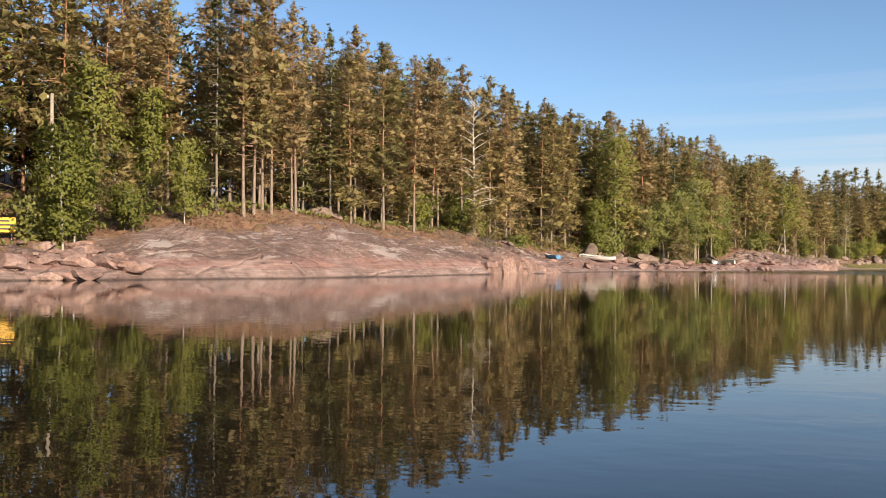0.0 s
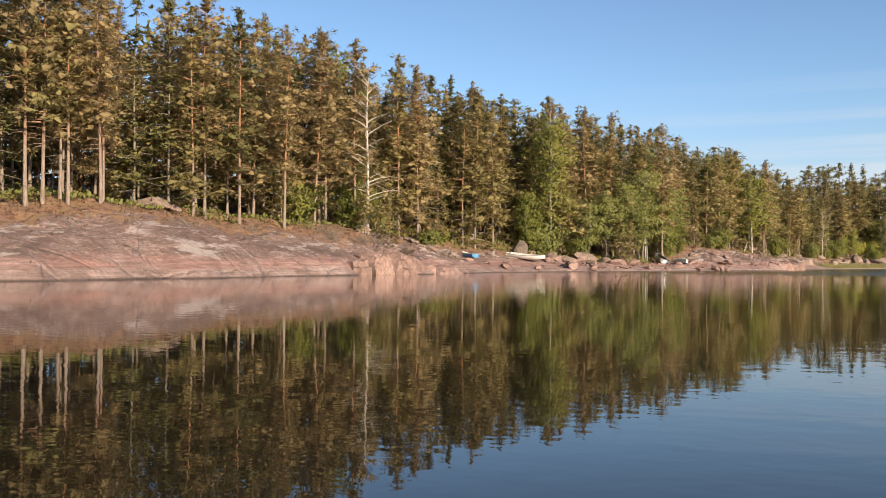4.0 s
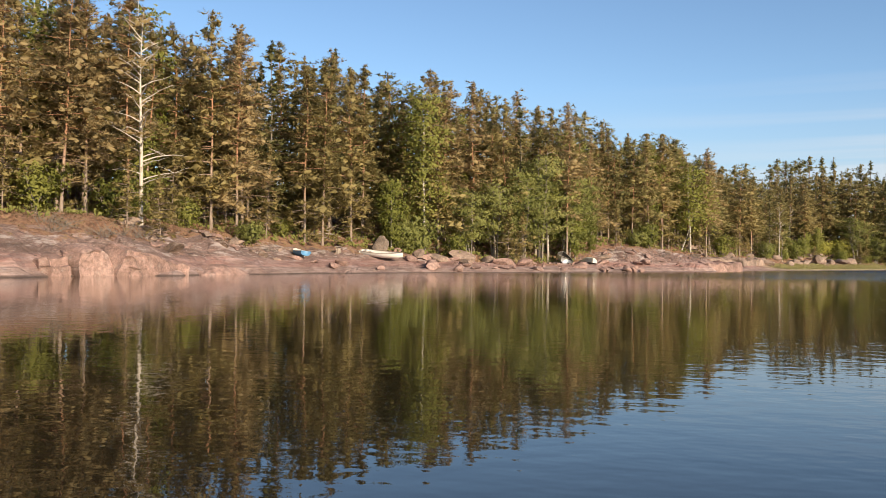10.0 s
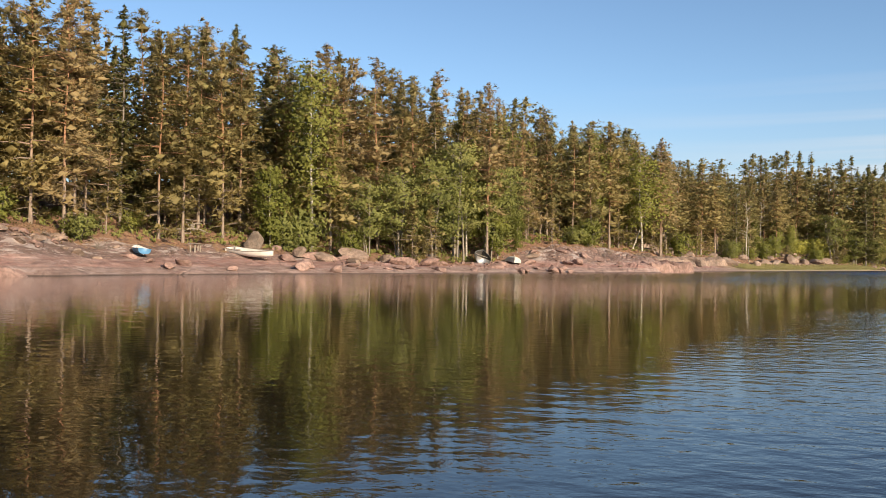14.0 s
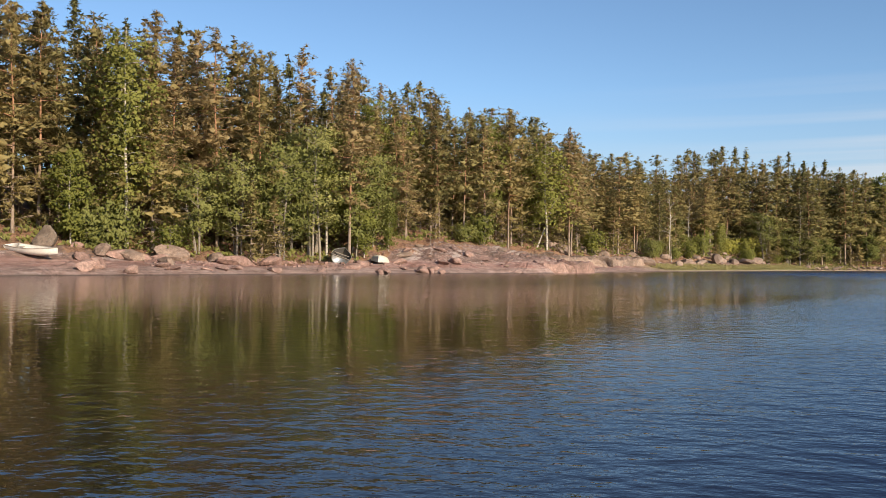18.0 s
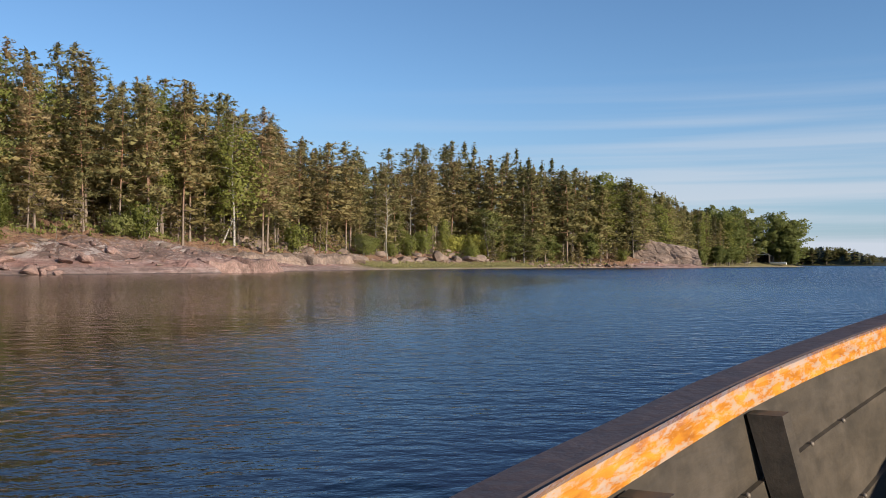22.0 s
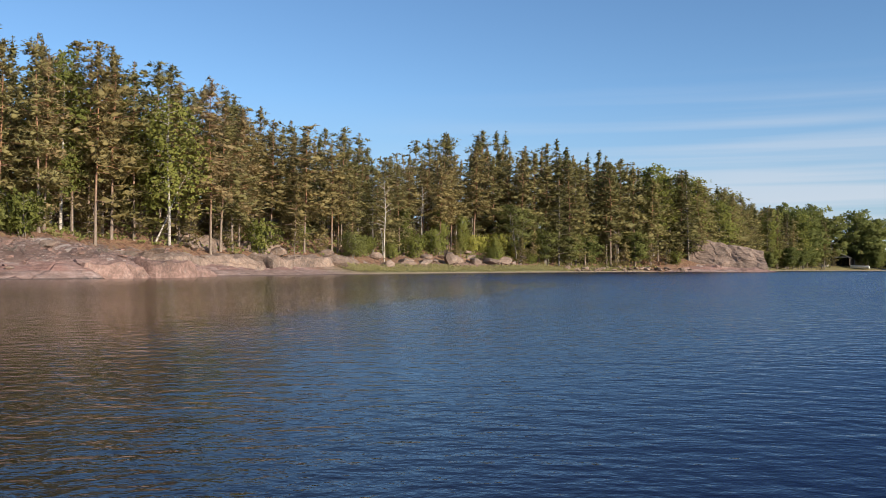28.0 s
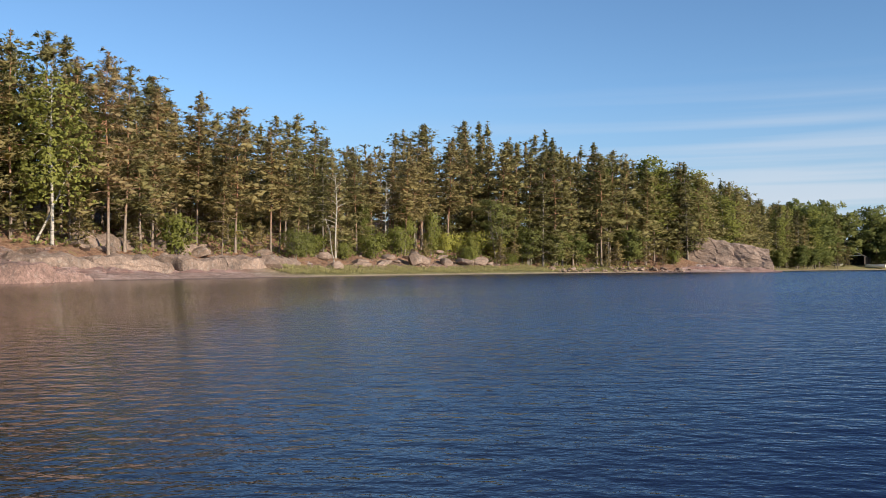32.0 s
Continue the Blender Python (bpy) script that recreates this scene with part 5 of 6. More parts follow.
# broken pale rock between the dome and the boats
for i in range(46):
    y = random.uniform(67, 83)
    d = random.uniform(3.2, 9.5)
    stone(random.choice(slabs + pink_stones[:3]), inland(y, d), y, random.uniform(0.22, 0.6) * (1.7 if random.random() < 0.2 else 1), "pale angular granite block in a broken slope", (1.35, 1, 0.7), 0.2, group="broken rock above the beach")
for x, y, r, st in ((-46.6, 99.4, 1.35, (1.3, 1.2, 0.75)), (-45.2, 102.2, 1.25, (1.2, 1.5, 0.7)), (-44.4, 105.6, 1.0, (1.2, 1.3, 0.7)), (-46.9, 97.6, 0.8, (1.1, 1, 0.9)), (-43.2, 100.2, 0.7, (1.3, 1, 0.7))):
    stone(slabs[int(y) % len(slabs)], x, y, r, "broad grey-brown boulder on the low beach", st, 0.14)
# piled stones in the little bay
for i in range(70):
    y = random.uniform(11, 25.5)
    d = random.uniform(-0.2, 6.5)
    stone(random.choice(pink_stones), inland(y, d), y, random.uniform(0.3, 0.85), "angular pink granite block in a heap by the water", (1.3, 1, 0.75), 0.12, group="heaped blocks in the bay")
# stones on the slab and near the cleft block
for i in range(22):
    y = random.uniform(125, 153)
    d = random.uniform(0.8, 8)
    stone(random.choice(pink_stones + grey_stones[:2]), inland(y, d), y, random.uniform(0.25, 0.9), "weathered stone on the sloping pink rock", (1.3, 1, 0.7), 0.2)
for y, d, r in ((152.5, 5.0, 0.9), (147.5, 5.5, 0.8), (155.0, 3.5, 0.6)):
    stone(random.choice(grey_stones), inland(y, d), y, r, "grey shadowed boulder beside the grassy shore", (1.2, 1, 0.8), 0.15)
for i in range(9):
    y = 158 + i * 5.1 + random.uniform(-1.2, 1.2)
    d = 5.5 + random.uniform(-1.6, 2.6)
    stone(random.choice(slabs), inland(y, d), y, random.uniform(0.9, 1.6), "broad weathered grey slab on the slope above the water", (1.5, 1.0, 0.8), 0.2, group="slabs on the slope")
# grey blocks behind the grassy beach
for x, y, r, st in ((-40.6, 194.6, 1.2, (1.1, 1, 0.9)), (-39.4, 205.6, 1.5, (1, 1, 1.1)), (-39.9, 208.4, 1.3, (1.2, 1, 1.2)), (-39.6, 214.6, 1.3, (1.1, 1, 1.0)), (-38.4, 218.0, 1.7, (1.1, 1.7, 0.8)), (-38.0, 222.0, 1.3, (1, 1.3, 0.8)), (-37.8, 231.4, 1.1, (0.9, 1, 1.2)), (-42.6, 200.5, 1.1, (1.3, 1, 0.7)), (-42.4, 190.0, 1.0, (1.2, 1, 0.8)), (-43.0, 212.0, 1.3, (1.3, 1.2, 0.6)), (-41.6, 225.8, 1.0, (1, 1.2, 0.8)), (-45.0, 205.5, 1.3, (1.2, 1.4, 0.6))):
    stone(slabs[int(y) % len(slabs)], x, y, r, "blocky grey granite boulder behind the grassy beach", st, 0.12, group="boulders behind the beach")
for i in range(12):
    y = 178 + i * 5.0 + random.uniform(-2, 2)
    d = 6.0 + random.uniform(-0.6, 2.6)
    stone(random.choice(grey_stones), inland(y, d), y, random.uniform(0.25, 0.6), "grey lichen-spotted stone behind the grassy beach", (1.3, 1, 0.85), 0.12, group="boulders behind the beach")
for i in range(24):
    y = random.uniform(165, 228)
    d = random.uniform(8, 15)
    stone(random.choice(grey_stones), inland(y, d), y, random.uniform(0.4, 1.3), "grey boulder on the wooded slope", (1.3, 1, 0.8), 0.2, group="boulders on the slope")
# rubble before the cliff
for i in range(60):
    y = random.uniform(236, 263)
    d = random.uniform(0.8, 4.0)
    stone(random.choice(grey_stones), inland(y, d), y, random.uniform(0.25, 0.65), "grey block in the rubble below the cliff", (1.2, 1, 0.9), 0.1, group="rubble below the cliff")


def outcrop(name, x, y, length, depth, height, turn, fall, material, label, seed, z=-0.3, round_off=1.0):
    """A cliff or block of bedrock, broken by joints, lower at one end."""
    bm = bmesh.new()
    bmesh.ops.create_cube(bm, size=1.0)
    bmesh.ops.subdivide_edges(bm, edges=bm.edges[:], cuts=22 if height > 3 else 13, use_grid_fill=True)
    o = Vector((seed * 3.1, seed * 1.7, 0.3))
    for v in bm.verts:
        p = v.co.copy()
        f = p.x + 0.5
        top = height * (1 - fall * f ** 1.3)
        taper = 1 - (0.5 if height > 3 else 0.34 * round_off) * (p.z + 0.5)
        q = Vector((p.x * length * (1 - 0.12 * (p.z + 0.5)), p.y * depth * taper, (p.z + 0.5) * top))
        k = noise.cell(Vector((q.x * 0.3, q.z * 0.35, 1.0)) + o) * (0.25 if height > 3 else 0.5) + noise.fractal(q * 0.4 + o, 1.0, 2.0, 4) * 0.55
        q.y -= k * (0.55 if round_off == 1.0 else 0.3)
        if height > 3:
            q.y -= noise.fractal(q * 1.1 + o, 0.9, 2.0, 3) * 0.22
        else:
            q.z *= 1 - 0.24 * round_off * (abs(2 * p.x) ** 4 + abs(2 * p.y) ** 4) * (p.z + 0.5)
        q.x += noise.noise(q * 0.6 + o) * 0.6
        q.z += noise.fractal(Vector((q.x * 0.6, q.y * 0.6, 4.0)) + o, 1.0, 2.0, 3) * 0.45 * (p.z + 0.5)
        v.co = q
    ob = new(name, from_bm(name, bm, material, False))
    ob.matrix_basis = pose(x, y, z, 0, 0, turn)
    return tagged(ob, label, "rock", "rock outcrops")


outcrop("rock_outcrop", -11.6, 273.5, 14.5, 10.0, 6.4, 6.0, 0.36, GREY_ROCK, "steep grey cliff with a lichened face by the water", 3)
outcrop("rock_outcrop", -10.0, 268.8, 15.0, 5.0, 1.2, 12.0, 0.3, PINK_ROCK, "low pink rock foot below the cliff", 5)
outcrop("rock_outcrop", -35.7, 140.6, 4.6, 4.2, 1.5, 70.0, 0.1, PINK_ROCK, "pink granite block beside a dark vertical cleft", 8, round_off=0.3)
outcrop("rock_outcrop", -35.6, 145.3, 4.4, 4.2, 1.45, 92.0, 0.1, PINK_ROCK, "pink granite block beyond a dark vertical cleft", 9, round_off=0.3)
outcrop("rock_outcrop", -37.6, 150.3, 5.2, 4.0, 1.3, 104.0, 0.3, PINK_ROCK, "low broken pink granite block at the water", 18, round_off=0.4)
outcrop("rock_outcrop", -40.0, 57.2, 1.9, 4.2, 1.5, 88.0, 0.05, PINK_ROCK, "rounded pink granite block at the water", 11, round_off=0.3)
outcrop("rock_outcrop", -40.0, 59.6, 1.9, 4.2, 1.75, 90.0, 0.05, PINK_ROCK, "split pink granite block between dark clefts", 12, round_off=0.3)
outcrop("rock_outcrop", -40.1, 63.3, 4.9, 4.2, 1.85, 94.0, 0.5, PINK_ROCK, "rounded pink granite block beside a dark cleft", 15, round_off=0.3)
outcrop("rock_outcrop", -40.7, 69.3, 4.4, 3.2, 1.0, 98.0, 0.4, PINK_ROCK, "smooth pink granite hump at the water's edge", 13)
for i, (y, d, length, depth, height, turn) in enumerate(((154.0, 4.4, 7.5, 4.2, 1.0, 94), (161.0, 5.6, 8.0, 4.4, 1.15, 88), (168.5, 5.2, 7.0, 4.0, 1.2, 95), (175.5, 6.2, 6.5, 4.2, 1.1, 86), (182.0, 6.8, 6.0, 4.0, 1.1, 96), (163.0, 10.0, 6.5, 4.0, 1.3, 91), (172.0, 10.2, 6.0, 4.0, 1.3, 88))):
    x = inland(y, d)
    outcrop("rock_outcrop", x, y, length, depth, height + 0.6, turn, 0.25, GREY_ROCK, "weathered grey ledge of bedrock on the slope above the water", 20 + i, ground_height(x, y) - 1.05, 0.6)
stone(pink_stones[2], -12.6, 266.6, 0.6, "small dark boulder standing at the water's edge", (1, 1, 1.1), 0.1)


# ---------------------------------------------------------------- boats
PAINT_WHITE = plain("white_paint", (0.72, 0.71, 0.68), 0.45, 0, 10, 0.12, 0.05)
PAINT_BLUE = plain("blue_paint", (0.10, 0.26, 0.46), 0.45, 0, 10, 0.2, 0.05)
PAINT_CREAM = plain("cream_paint", (0.62, 0.595, 0.53), 0.55, 0, 9, 0.2, 0.1)
GREY_PLANK = plain("weathered_plank", (0.30, 0.265, 0.23), 0.85, 0, 14, 0.35, 0.4)
DARK_IN = plain("dark_boat_inside", (0.06, 0.055, 0.05), 0.7, 0, 9, 0.3, 0.2)
ALU = plain("dull_aluminium", (0.52, 0.53, 0.53), 0.4, 0.7, 14, 0.15, 0.05)


def section(u, length, beam, depth, rocker=0.12):
    """Half breadth, sheer height and keel height of a small boat, u from stern 0 to bow 1."""
    b = beam / 2 * (0.72 + 0.28 * math.sin(math.pi * min(1, u * 1.15 + 0.1))) if u < 0.45 else beam / 2 * max(0.0, 1 - ((u - 0.45) / 0.55) ** 2.2)
    sheer = depth * (0.88 + 0.40 * (u - 0.35) ** 2 / 0.42 + 0.05 * u)
    keel = rocker * max(0.0, (u - 0.55) / 0.45) ** 2 * 2.2 + 0.04 * (1 - u) ** 4
    return b, sheer, keel


def hull_mesh(name, length, beam, depth, material, inset=0.0):
    n, m = 20, 7
    v, f = [], []
    for i in range(n + 1):
        u = i / n
        b, sheer, keel = section(u, length, beam, depth)
        b = max(0.012, b - inset)
        for j in range(-m, m + 1):
            q = j / m
            x = b * math.copysign(abs(math.sin(abs(q) * math.pi / 2)) ** 0.85, q)
            z = keel + inset + (sheer - keel - inset) * (abs(q) ** 2.3)
            v.append((x, (u - 0.5) * length + (-inset if u == 1 else inset if u == 0 else 0), z))
    k = 2 * m + 1
    for i in range(n):
        for j in range(k - 1):
            f.append((i * k + j, i * k + j + 1, (i + 1) * k + j + 1, (i + 1) * k + j))
    f.append(tuple(range(k)))
    me = mesh_from(name, v, f, material, True)
    return me


def rail_mesh(name, length, beam, depth, material, r=0.025):
    v, f = [], []
    for s in (-1, 1):
        pts = []
        for i in range(21):
            b, sheer, keel = section(i / 20, length, beam, depth)
            pts.append((s * max(b, 0.01), (i / 20 - 0.5) * length, sheer))
        tube(pts, [r] * 21, 6, v, f)
    return mesh_from(name, v, f, material, True)


def rowing_boat(x, y, z, turn, tilt, heel, length, beam, depth, hull, inside, rail, label, upturned=False):
    ob = new("rowing_boat")
    part("hull", hull_mesh("hull", length, beam, depth, hull), ob)
    part("lining", hull_mesh("lining", length, beam, depth, inside, 0.02), ob, "inner skin of the hull")
    part("gunwale", rail_mesh("gunwale", length, beam, depth, rail), ob)
    for u in (0.12, 0.42, 0.68):
        b, sheer, _ = section(u, length, beam, depth)
        part("thwart", box_mesh("thwart", (2 * b * 0.93, 0.2, 0.025), GREY_PLANK, 0.005, (0, (u - 0.5) * length, sheer * 0.68)), ob)
    part("keel", box_mesh("keel", (0.04, length * 0.8, 0.06), rail, 0.01, (0, -0.05 * length, -0.02)), ob)
    ob.matrix_basis = pose(x, y, z, 0, 0, turn) @ pose(0, 0, 0, tilt, heel, 0) @ (pose(0, 0, depth * 0.98, 0, 180, 0) if upturned else Matrix())
    return tagged(ob, label, "boat", "boats drawn up on the shore")


rowing_boat(-48.1, 83.8, ground_height(-48.1, 83.8) + 0.05, 70, 3, 6, 2.3, 1.1, 0.42, PAINT_BLUE, PAINT_WHITE, PAINT_WHITE, "small blue rowing boat with white gunwale drawn up")
rowing_boat(-47.2, 92.9, ground_height(-47.2, 92.9) + 0.14, 280, -6, 7, 4.2, 1.4, 0.50, PAINT_WHITE, PAINT_WHITE, GREY_PLANK, "white rowing boat lying on the granite beach")
rowing_boat(-43.0, 117.6, ground_height(-43.0, 117.6) + 0.2, 40, 10, 20, 4.2, 1.65, 0.62, ALU, DARK_IN, ALU, "grey metal rowing boat tilted under the alders")
rowing_boat(-41.9, 121.6, ground_height(-41.9, 121.6) + 0.02, 215, 4, -8, 4.8, 1.6, 0.55, PAINT_CREAM, DARK_IN, PAINT_CREAM, "cream rowing boat turned over on the rock", True)


# a weathered plank rack beside the white boat
rack = tagged(new("plank_rack"), "weathered grey plank on short posts beside a boat", "rack")
rack.matrix_basis = pose(-48.6, 88.8, ground_height(-48.6, 88.8), 0, 0, 128)
part("plank", box_mesh("plank", (3.2, 0.32, 0.05), GREY_PLANK, 0.008, (0, 0, 0.62)), rack)
for px in (-1.35, -0.1, 0.75, 1.4):
    part("post", box_mesh("post", (0.09, 0.09, 0.64), GREY_PLANK, 0.01, (px, 0.0, 0.28)), rack)

# ---------------------------------------------------------------- pole and sign
def utility_pole(x, y):
    z = ground_height(x, y)
    top = 10.6
    ob = new("utility_pole")
    ob.matrix_basis = pose(x, y, z - 0.2)
    h = top - z + 0.2
    v, f = [], []
    tube([(0, 0, 0), (0, 0, h * 0.5), (0, 0, h)], [0.14, 0.125, 0.10], 10, v, f)
    f.append(tuple(range(20, 30)))
    part("shaft", mesh_from("shaft", v, f, DEAD_WOOD, False), ob)
    arm = part("crossarm", box_mesh("crossarm", (0.6, 0.07, 0.08), DEAD_WOOD, 0.01, (-0.22, 0, h - 0.25)), ob)
    for dx in (-0.45, 0.0):
        v, f = [], []
        tube([(dx, 0, h - 0.22), (dx, 0, h - 0.12), (dx, 0, h - 0.05)], [0.03, 0.05, 0.03], 8, v, f)
        part("insulator", mesh_from("insulator", v, f, PAINT_WHITE, True), arm)
    v, f = [], []
    tube([(0, 0, h - 0.2), (0.6, 1.3, h * 0.62), (1.0, 2.2, h * 0.38), (1.3, 2.9, 0.2)], [0.012] * 4, 4, v, f)
    part("guy_wire", mesh_from("guy_wire", v, f, GREY_BARK, True), ob)
    return tagged(ob, "weathered grey wooden utility pole with a stay wire", "utility pole")


utility_pole(-49.2, 27.7)
SIGN_YELLOW = plain("yellow_sign_paint", (0.72, 0.42, 0.02), 0.5, 0, 8, 0.1, 0.03)
SIGN_BLACK = plain("dark_sign_paint", (0.03, 0.025, 0.02), 0.5, 0, 8, 0.1, 0.03)
sign = tagged(new("warning_sign"), "yellow warning board with dark lettering bars on posts", "sign")
sx, sy = -44.0, 22.4
sign.matrix_basis = pose(sx, sy, ground_height(sx, sy), 0, 0, 62)
sign_board = part("board", box_mesh("board", (0.95, 0.03, 0.75), SIGN_YELLOW, 0.008, (0, 0, 1.05)), sign)
for bx, bz, bw in ((-0.1, 1.25, 0.6), (0.05, 1.05, 0.7), (-0.05, 0.85, 0.55)):
    part("lettering_bar", box_mesh("lettering_bar", (bw, 0.008, 0.08), SIGN_BLACK, 0, (bx, -0.021, bz)), sign_board)
for bx in (-0.3, 0.3):
    part("post", box_mesh("post", (0.06, 0.06, 1.4), GREY_PLANK, 0.006, (bx, 0.05, 0.6)), sign)


# ---------------------------------------------------------------- boathouse down the lake, among leafy trees
def boathouse(x, y, turn):
    z = ground_height(x, y)
    ob = new("boathouse")
    ob.matrix_basis = pose(x, y, z, 0, 0, turn)
    wall = plain("tarred_boards", (0.055, 0.045, 0.04), 0.8, 0, 10, 0.3, 0.3)
    w, l, h = 5.0, 7.0, 2.3
    for i in range(20):
        for s in (-1, 1):
            part("board", box_mesh("board", (0.03, l / 20 - 0.01, h), wall, 0, (s * w / 2, -l / 2 + (i + 0.5) * l / 20, h / 2)), ob)
    for i in range(14):
        part("board", box_mesh("board", (w / 14 - 0.01, 0.03, h + 1.3 * (1 - abs(i - 6.5) / 7)), wall, 0, (-w / 2 + (i + 0.5) * w / 14, l / 2, (h + 1.3 * (1 - abs(i - 6.5) / 7)) / 2)), ob)
    for s in (-1, 1):
        me = box_mesh("roof", (3.1, l + 0.8, 0.08), plain("roof_felt", (0.05, 0.05, 0.055), 0.9), 0.01)
        part("roof", me, ob, m=pose(s * 1.35, 0, h + 0.62, 0, s * 27, 0))
    part("gable_board", box_mesh("gable_board", (3.4, 0.05, 0.22), PAINT_WHITE, 0.01, (0.3, -l / 2 - 0.1, h + 0.25)), ob, "white board over the doorway")
    return tagged(ob, "low dark boathouse with pale gable board by the lake", "boathouse")


boathouse(8.0, 386.0, -10)
rowing_boat(12.6, 381.5, ground_height(12.6, 381.5) + 0.1, 75, 0, 8, 5.2, 1.9, 0.8, PAINT_WHITE, PAINT_WHITE, PAINT_WHITE, "white motor boat pulled up beside a boathouse")
rowing_boat(2.5, 376.5, ground_height(2.5, 376.5) + 0.1, 60, 4, -14, 4.0, 1.5, 0.6, PAINT_WHITE, DARK_IN, PAINT_WHITE, "white rowing boat on the grass by a boathouse")
random.seed(5)
for y, d, k, top in ((358, 3, 2, 15.0), (364, 9, 0, 17.5), (369, 8, 1, 15.0), (374, 14, 2, 18.5), (378, 22, 2, 20.0), (384, 14, 0, 17.0), (388, 10, 2, 18.5), (390, 6, 1, 16.5), (391, 3, 2, 16.0), (386, 22, 2, 20.0), (382, 26, 0, 19.0), (396, 12, 2, 17.0),
                     (331, 3, 1, 5.0), (343, 2.5, 1, 6.5), (353, 3, 1, 7.0), (359, 4, 0, 9.0), (365, 5, 1, 7.5), (370, 14, 0, 10.0), (375, 18, 0, 11.0), (379, 26, 1, 10.5), (384, 3, 1, 6.0), (389, 7, 0, 9.0), (391, 5, 1, 6.5), (393, 8, 0, 9.0), (366, 16, 2, 18.0)):
    plant(leafy_trees[k], inland(y, d), y, top)
for ob in patterns:
    if ob not in used:
        for c in list(ob.children):
            bpy.data.objects.remove(c)
        bpy.data.objects.remove(ob)


# ---------------------------------------------------------------- low growth
def low_growth(name, label, material, spots_fn, n, size, blades, width, seed):
    rng = np.random.default_rng(seed)
    pts = []
    while len(pts) < n:
        y, d = spots_fn(rng)
        x = inland(y, d)
        pts.append((x, y, ground_height(x, y) + 0.05))
    c = np.array(pts)
    up = np.tile((0.0, 0.0, 1.0), (len(c), 1))
    v, f = tufts(rng, c, up, size, blades, width, 0.5)
    ob = new(name, mesh_from(name, v, f, material))
    return tagged(ob, label, "undergrowth", kind="stuff")


low_growth("shore_grass", "dry yellow-green grass along the low beach", REED, lambda r: (r.uniform(177, 250), r.uniform(1.4, 5.0)), 5800, 0.28, 5, 0.08, 1)
low_growth("heather", "brown heather and grass tufts on the bare rock", HEATH, lambda r: (r.uniform(26, 80), (lambda y: float(curve_at(TREELINE, y)) - abs(r.normal(0, 2.6)) + 1.2)(r.uniform(26, 80))), 2200, 0.12, 6, 0.14, 2)
low_growth("blueberry_scrub", "green blueberry scrub at the foot of the trees", ALDER_LEAF, lambda r: ((lambda y: (y, float(curve_at(TREELINE, y)) + r.uniform(-1.5, 6.0)))(r.uniform(10, 260))), 5000, 0.3, 5, 0.25, 4)


def fragments(name, label, spans, n, seed, material):
    """Loose chips and small stones scattered over the rock, joined."""
    rng = np.random.default_rng(seed)
    v, f = [], []
    cube = np.array([(-1, -1, -1), (1, -1, -1), (1, 1, -1), (-1, 1, -1), (-1, -1, 1), (1, -1, 1), (1, 1, 1), (-1, 1, 1)], dtype=float)
    quads = ((0, 3, 2, 1), (4, 5, 6, 7), (0, 1, 5, 4), (1, 2, 6, 5), (2, 3, 7, 6), (3, 0, 4, 7))
    for i in range(n):
        y0, y1, d0, d1 = spans[i % len(spans)]
        y, d = rng.uniform(y0, y1), rng.uniform(d0, d1)
        x = inland(y, d)
        size = rng.uniform(0.04, 0.14) * (1.6 if rng.random() < 0.15 else 1)
        p = cube * (1, 1, 0.55) * size * rng.uniform(0.5, 1.15, (8, 3))
        a = rng.uniform(0, 6.28)
        p = np.stack([p[:, 0] * math.cos(a) - p[:, 1] * math.sin(a), p[:, 0] * math.sin(a) + p[:, 1] * math.cos(a), p[:, 2]], 1)
        base = len(v)
        v.extend(p + (x, y, ground_height(x, y) + size * 0.2))
        f.extend([tuple(base + k for k in q) for q in quads])
    ob = new(name, mesh_from(name, v, f, material))
    return tagged(ob, label, "stones", kind="stuff")


fragments("rock_fragments", "loose pink granite chips scattered on the shore rock", ((99, 124, 1.5, 7), (125, 158, 2, 8), (10, 26, 0.5, 7)), 600, 31, PINK_ROCK)
fragments("beach_stones", "grey stones scattered behind the grassy beach", ((160, 235, 4.5, 12), (235, 262, 0.6, 4.5), (165, 225, 4.5, 7)), 700, 33, GREY_ROCK)


def brush(x, y, size, seed):
    rng = np.random.default_rng(seed)
    v, f = [], []
    for i in range(26):
        ang = rng.uniform(0, 6.28)
        pts = limb_line(rng, (rng.normal(0, 0.3), rng.normal(0, 0.3), 0), ang, size * rng.uniform(0.4, 1.0), rng.uniform(0.5, 1.6), 0.4, 4)
        tube(pts, [0.02, 0.017, 0.013, 0.009, 0.004], 3, v, f)
    ob = new("bare_shrub", mesh_from("bare_shrub", v, f, GREY_BARK, True))
    ob.matrix_basis = pose(x, y, ground_height(x, y) - 0.05)
    return tagged(ob, "bare brown twiggy shrub growing on the rock", "shrub", "bare shrubs on the rock")


for i, (y, d) in enumerate(((60.5, 6.0), (62.0, 6.8), (63.5, 5.8), (65.0, 6.5), (67.0, 6.0), (61.2, 7.5), (53.0, 7.0), (46.0, 6.0), (76.0, 6.2), (81.5, 7.4), (143.5, 5.0), (147.0, 5.0), (128.0, 6.5), (137.0, 6.0))):
    brush(inland(y, d), y, 1.3 if i < 6 else 0.8, 60 + i)


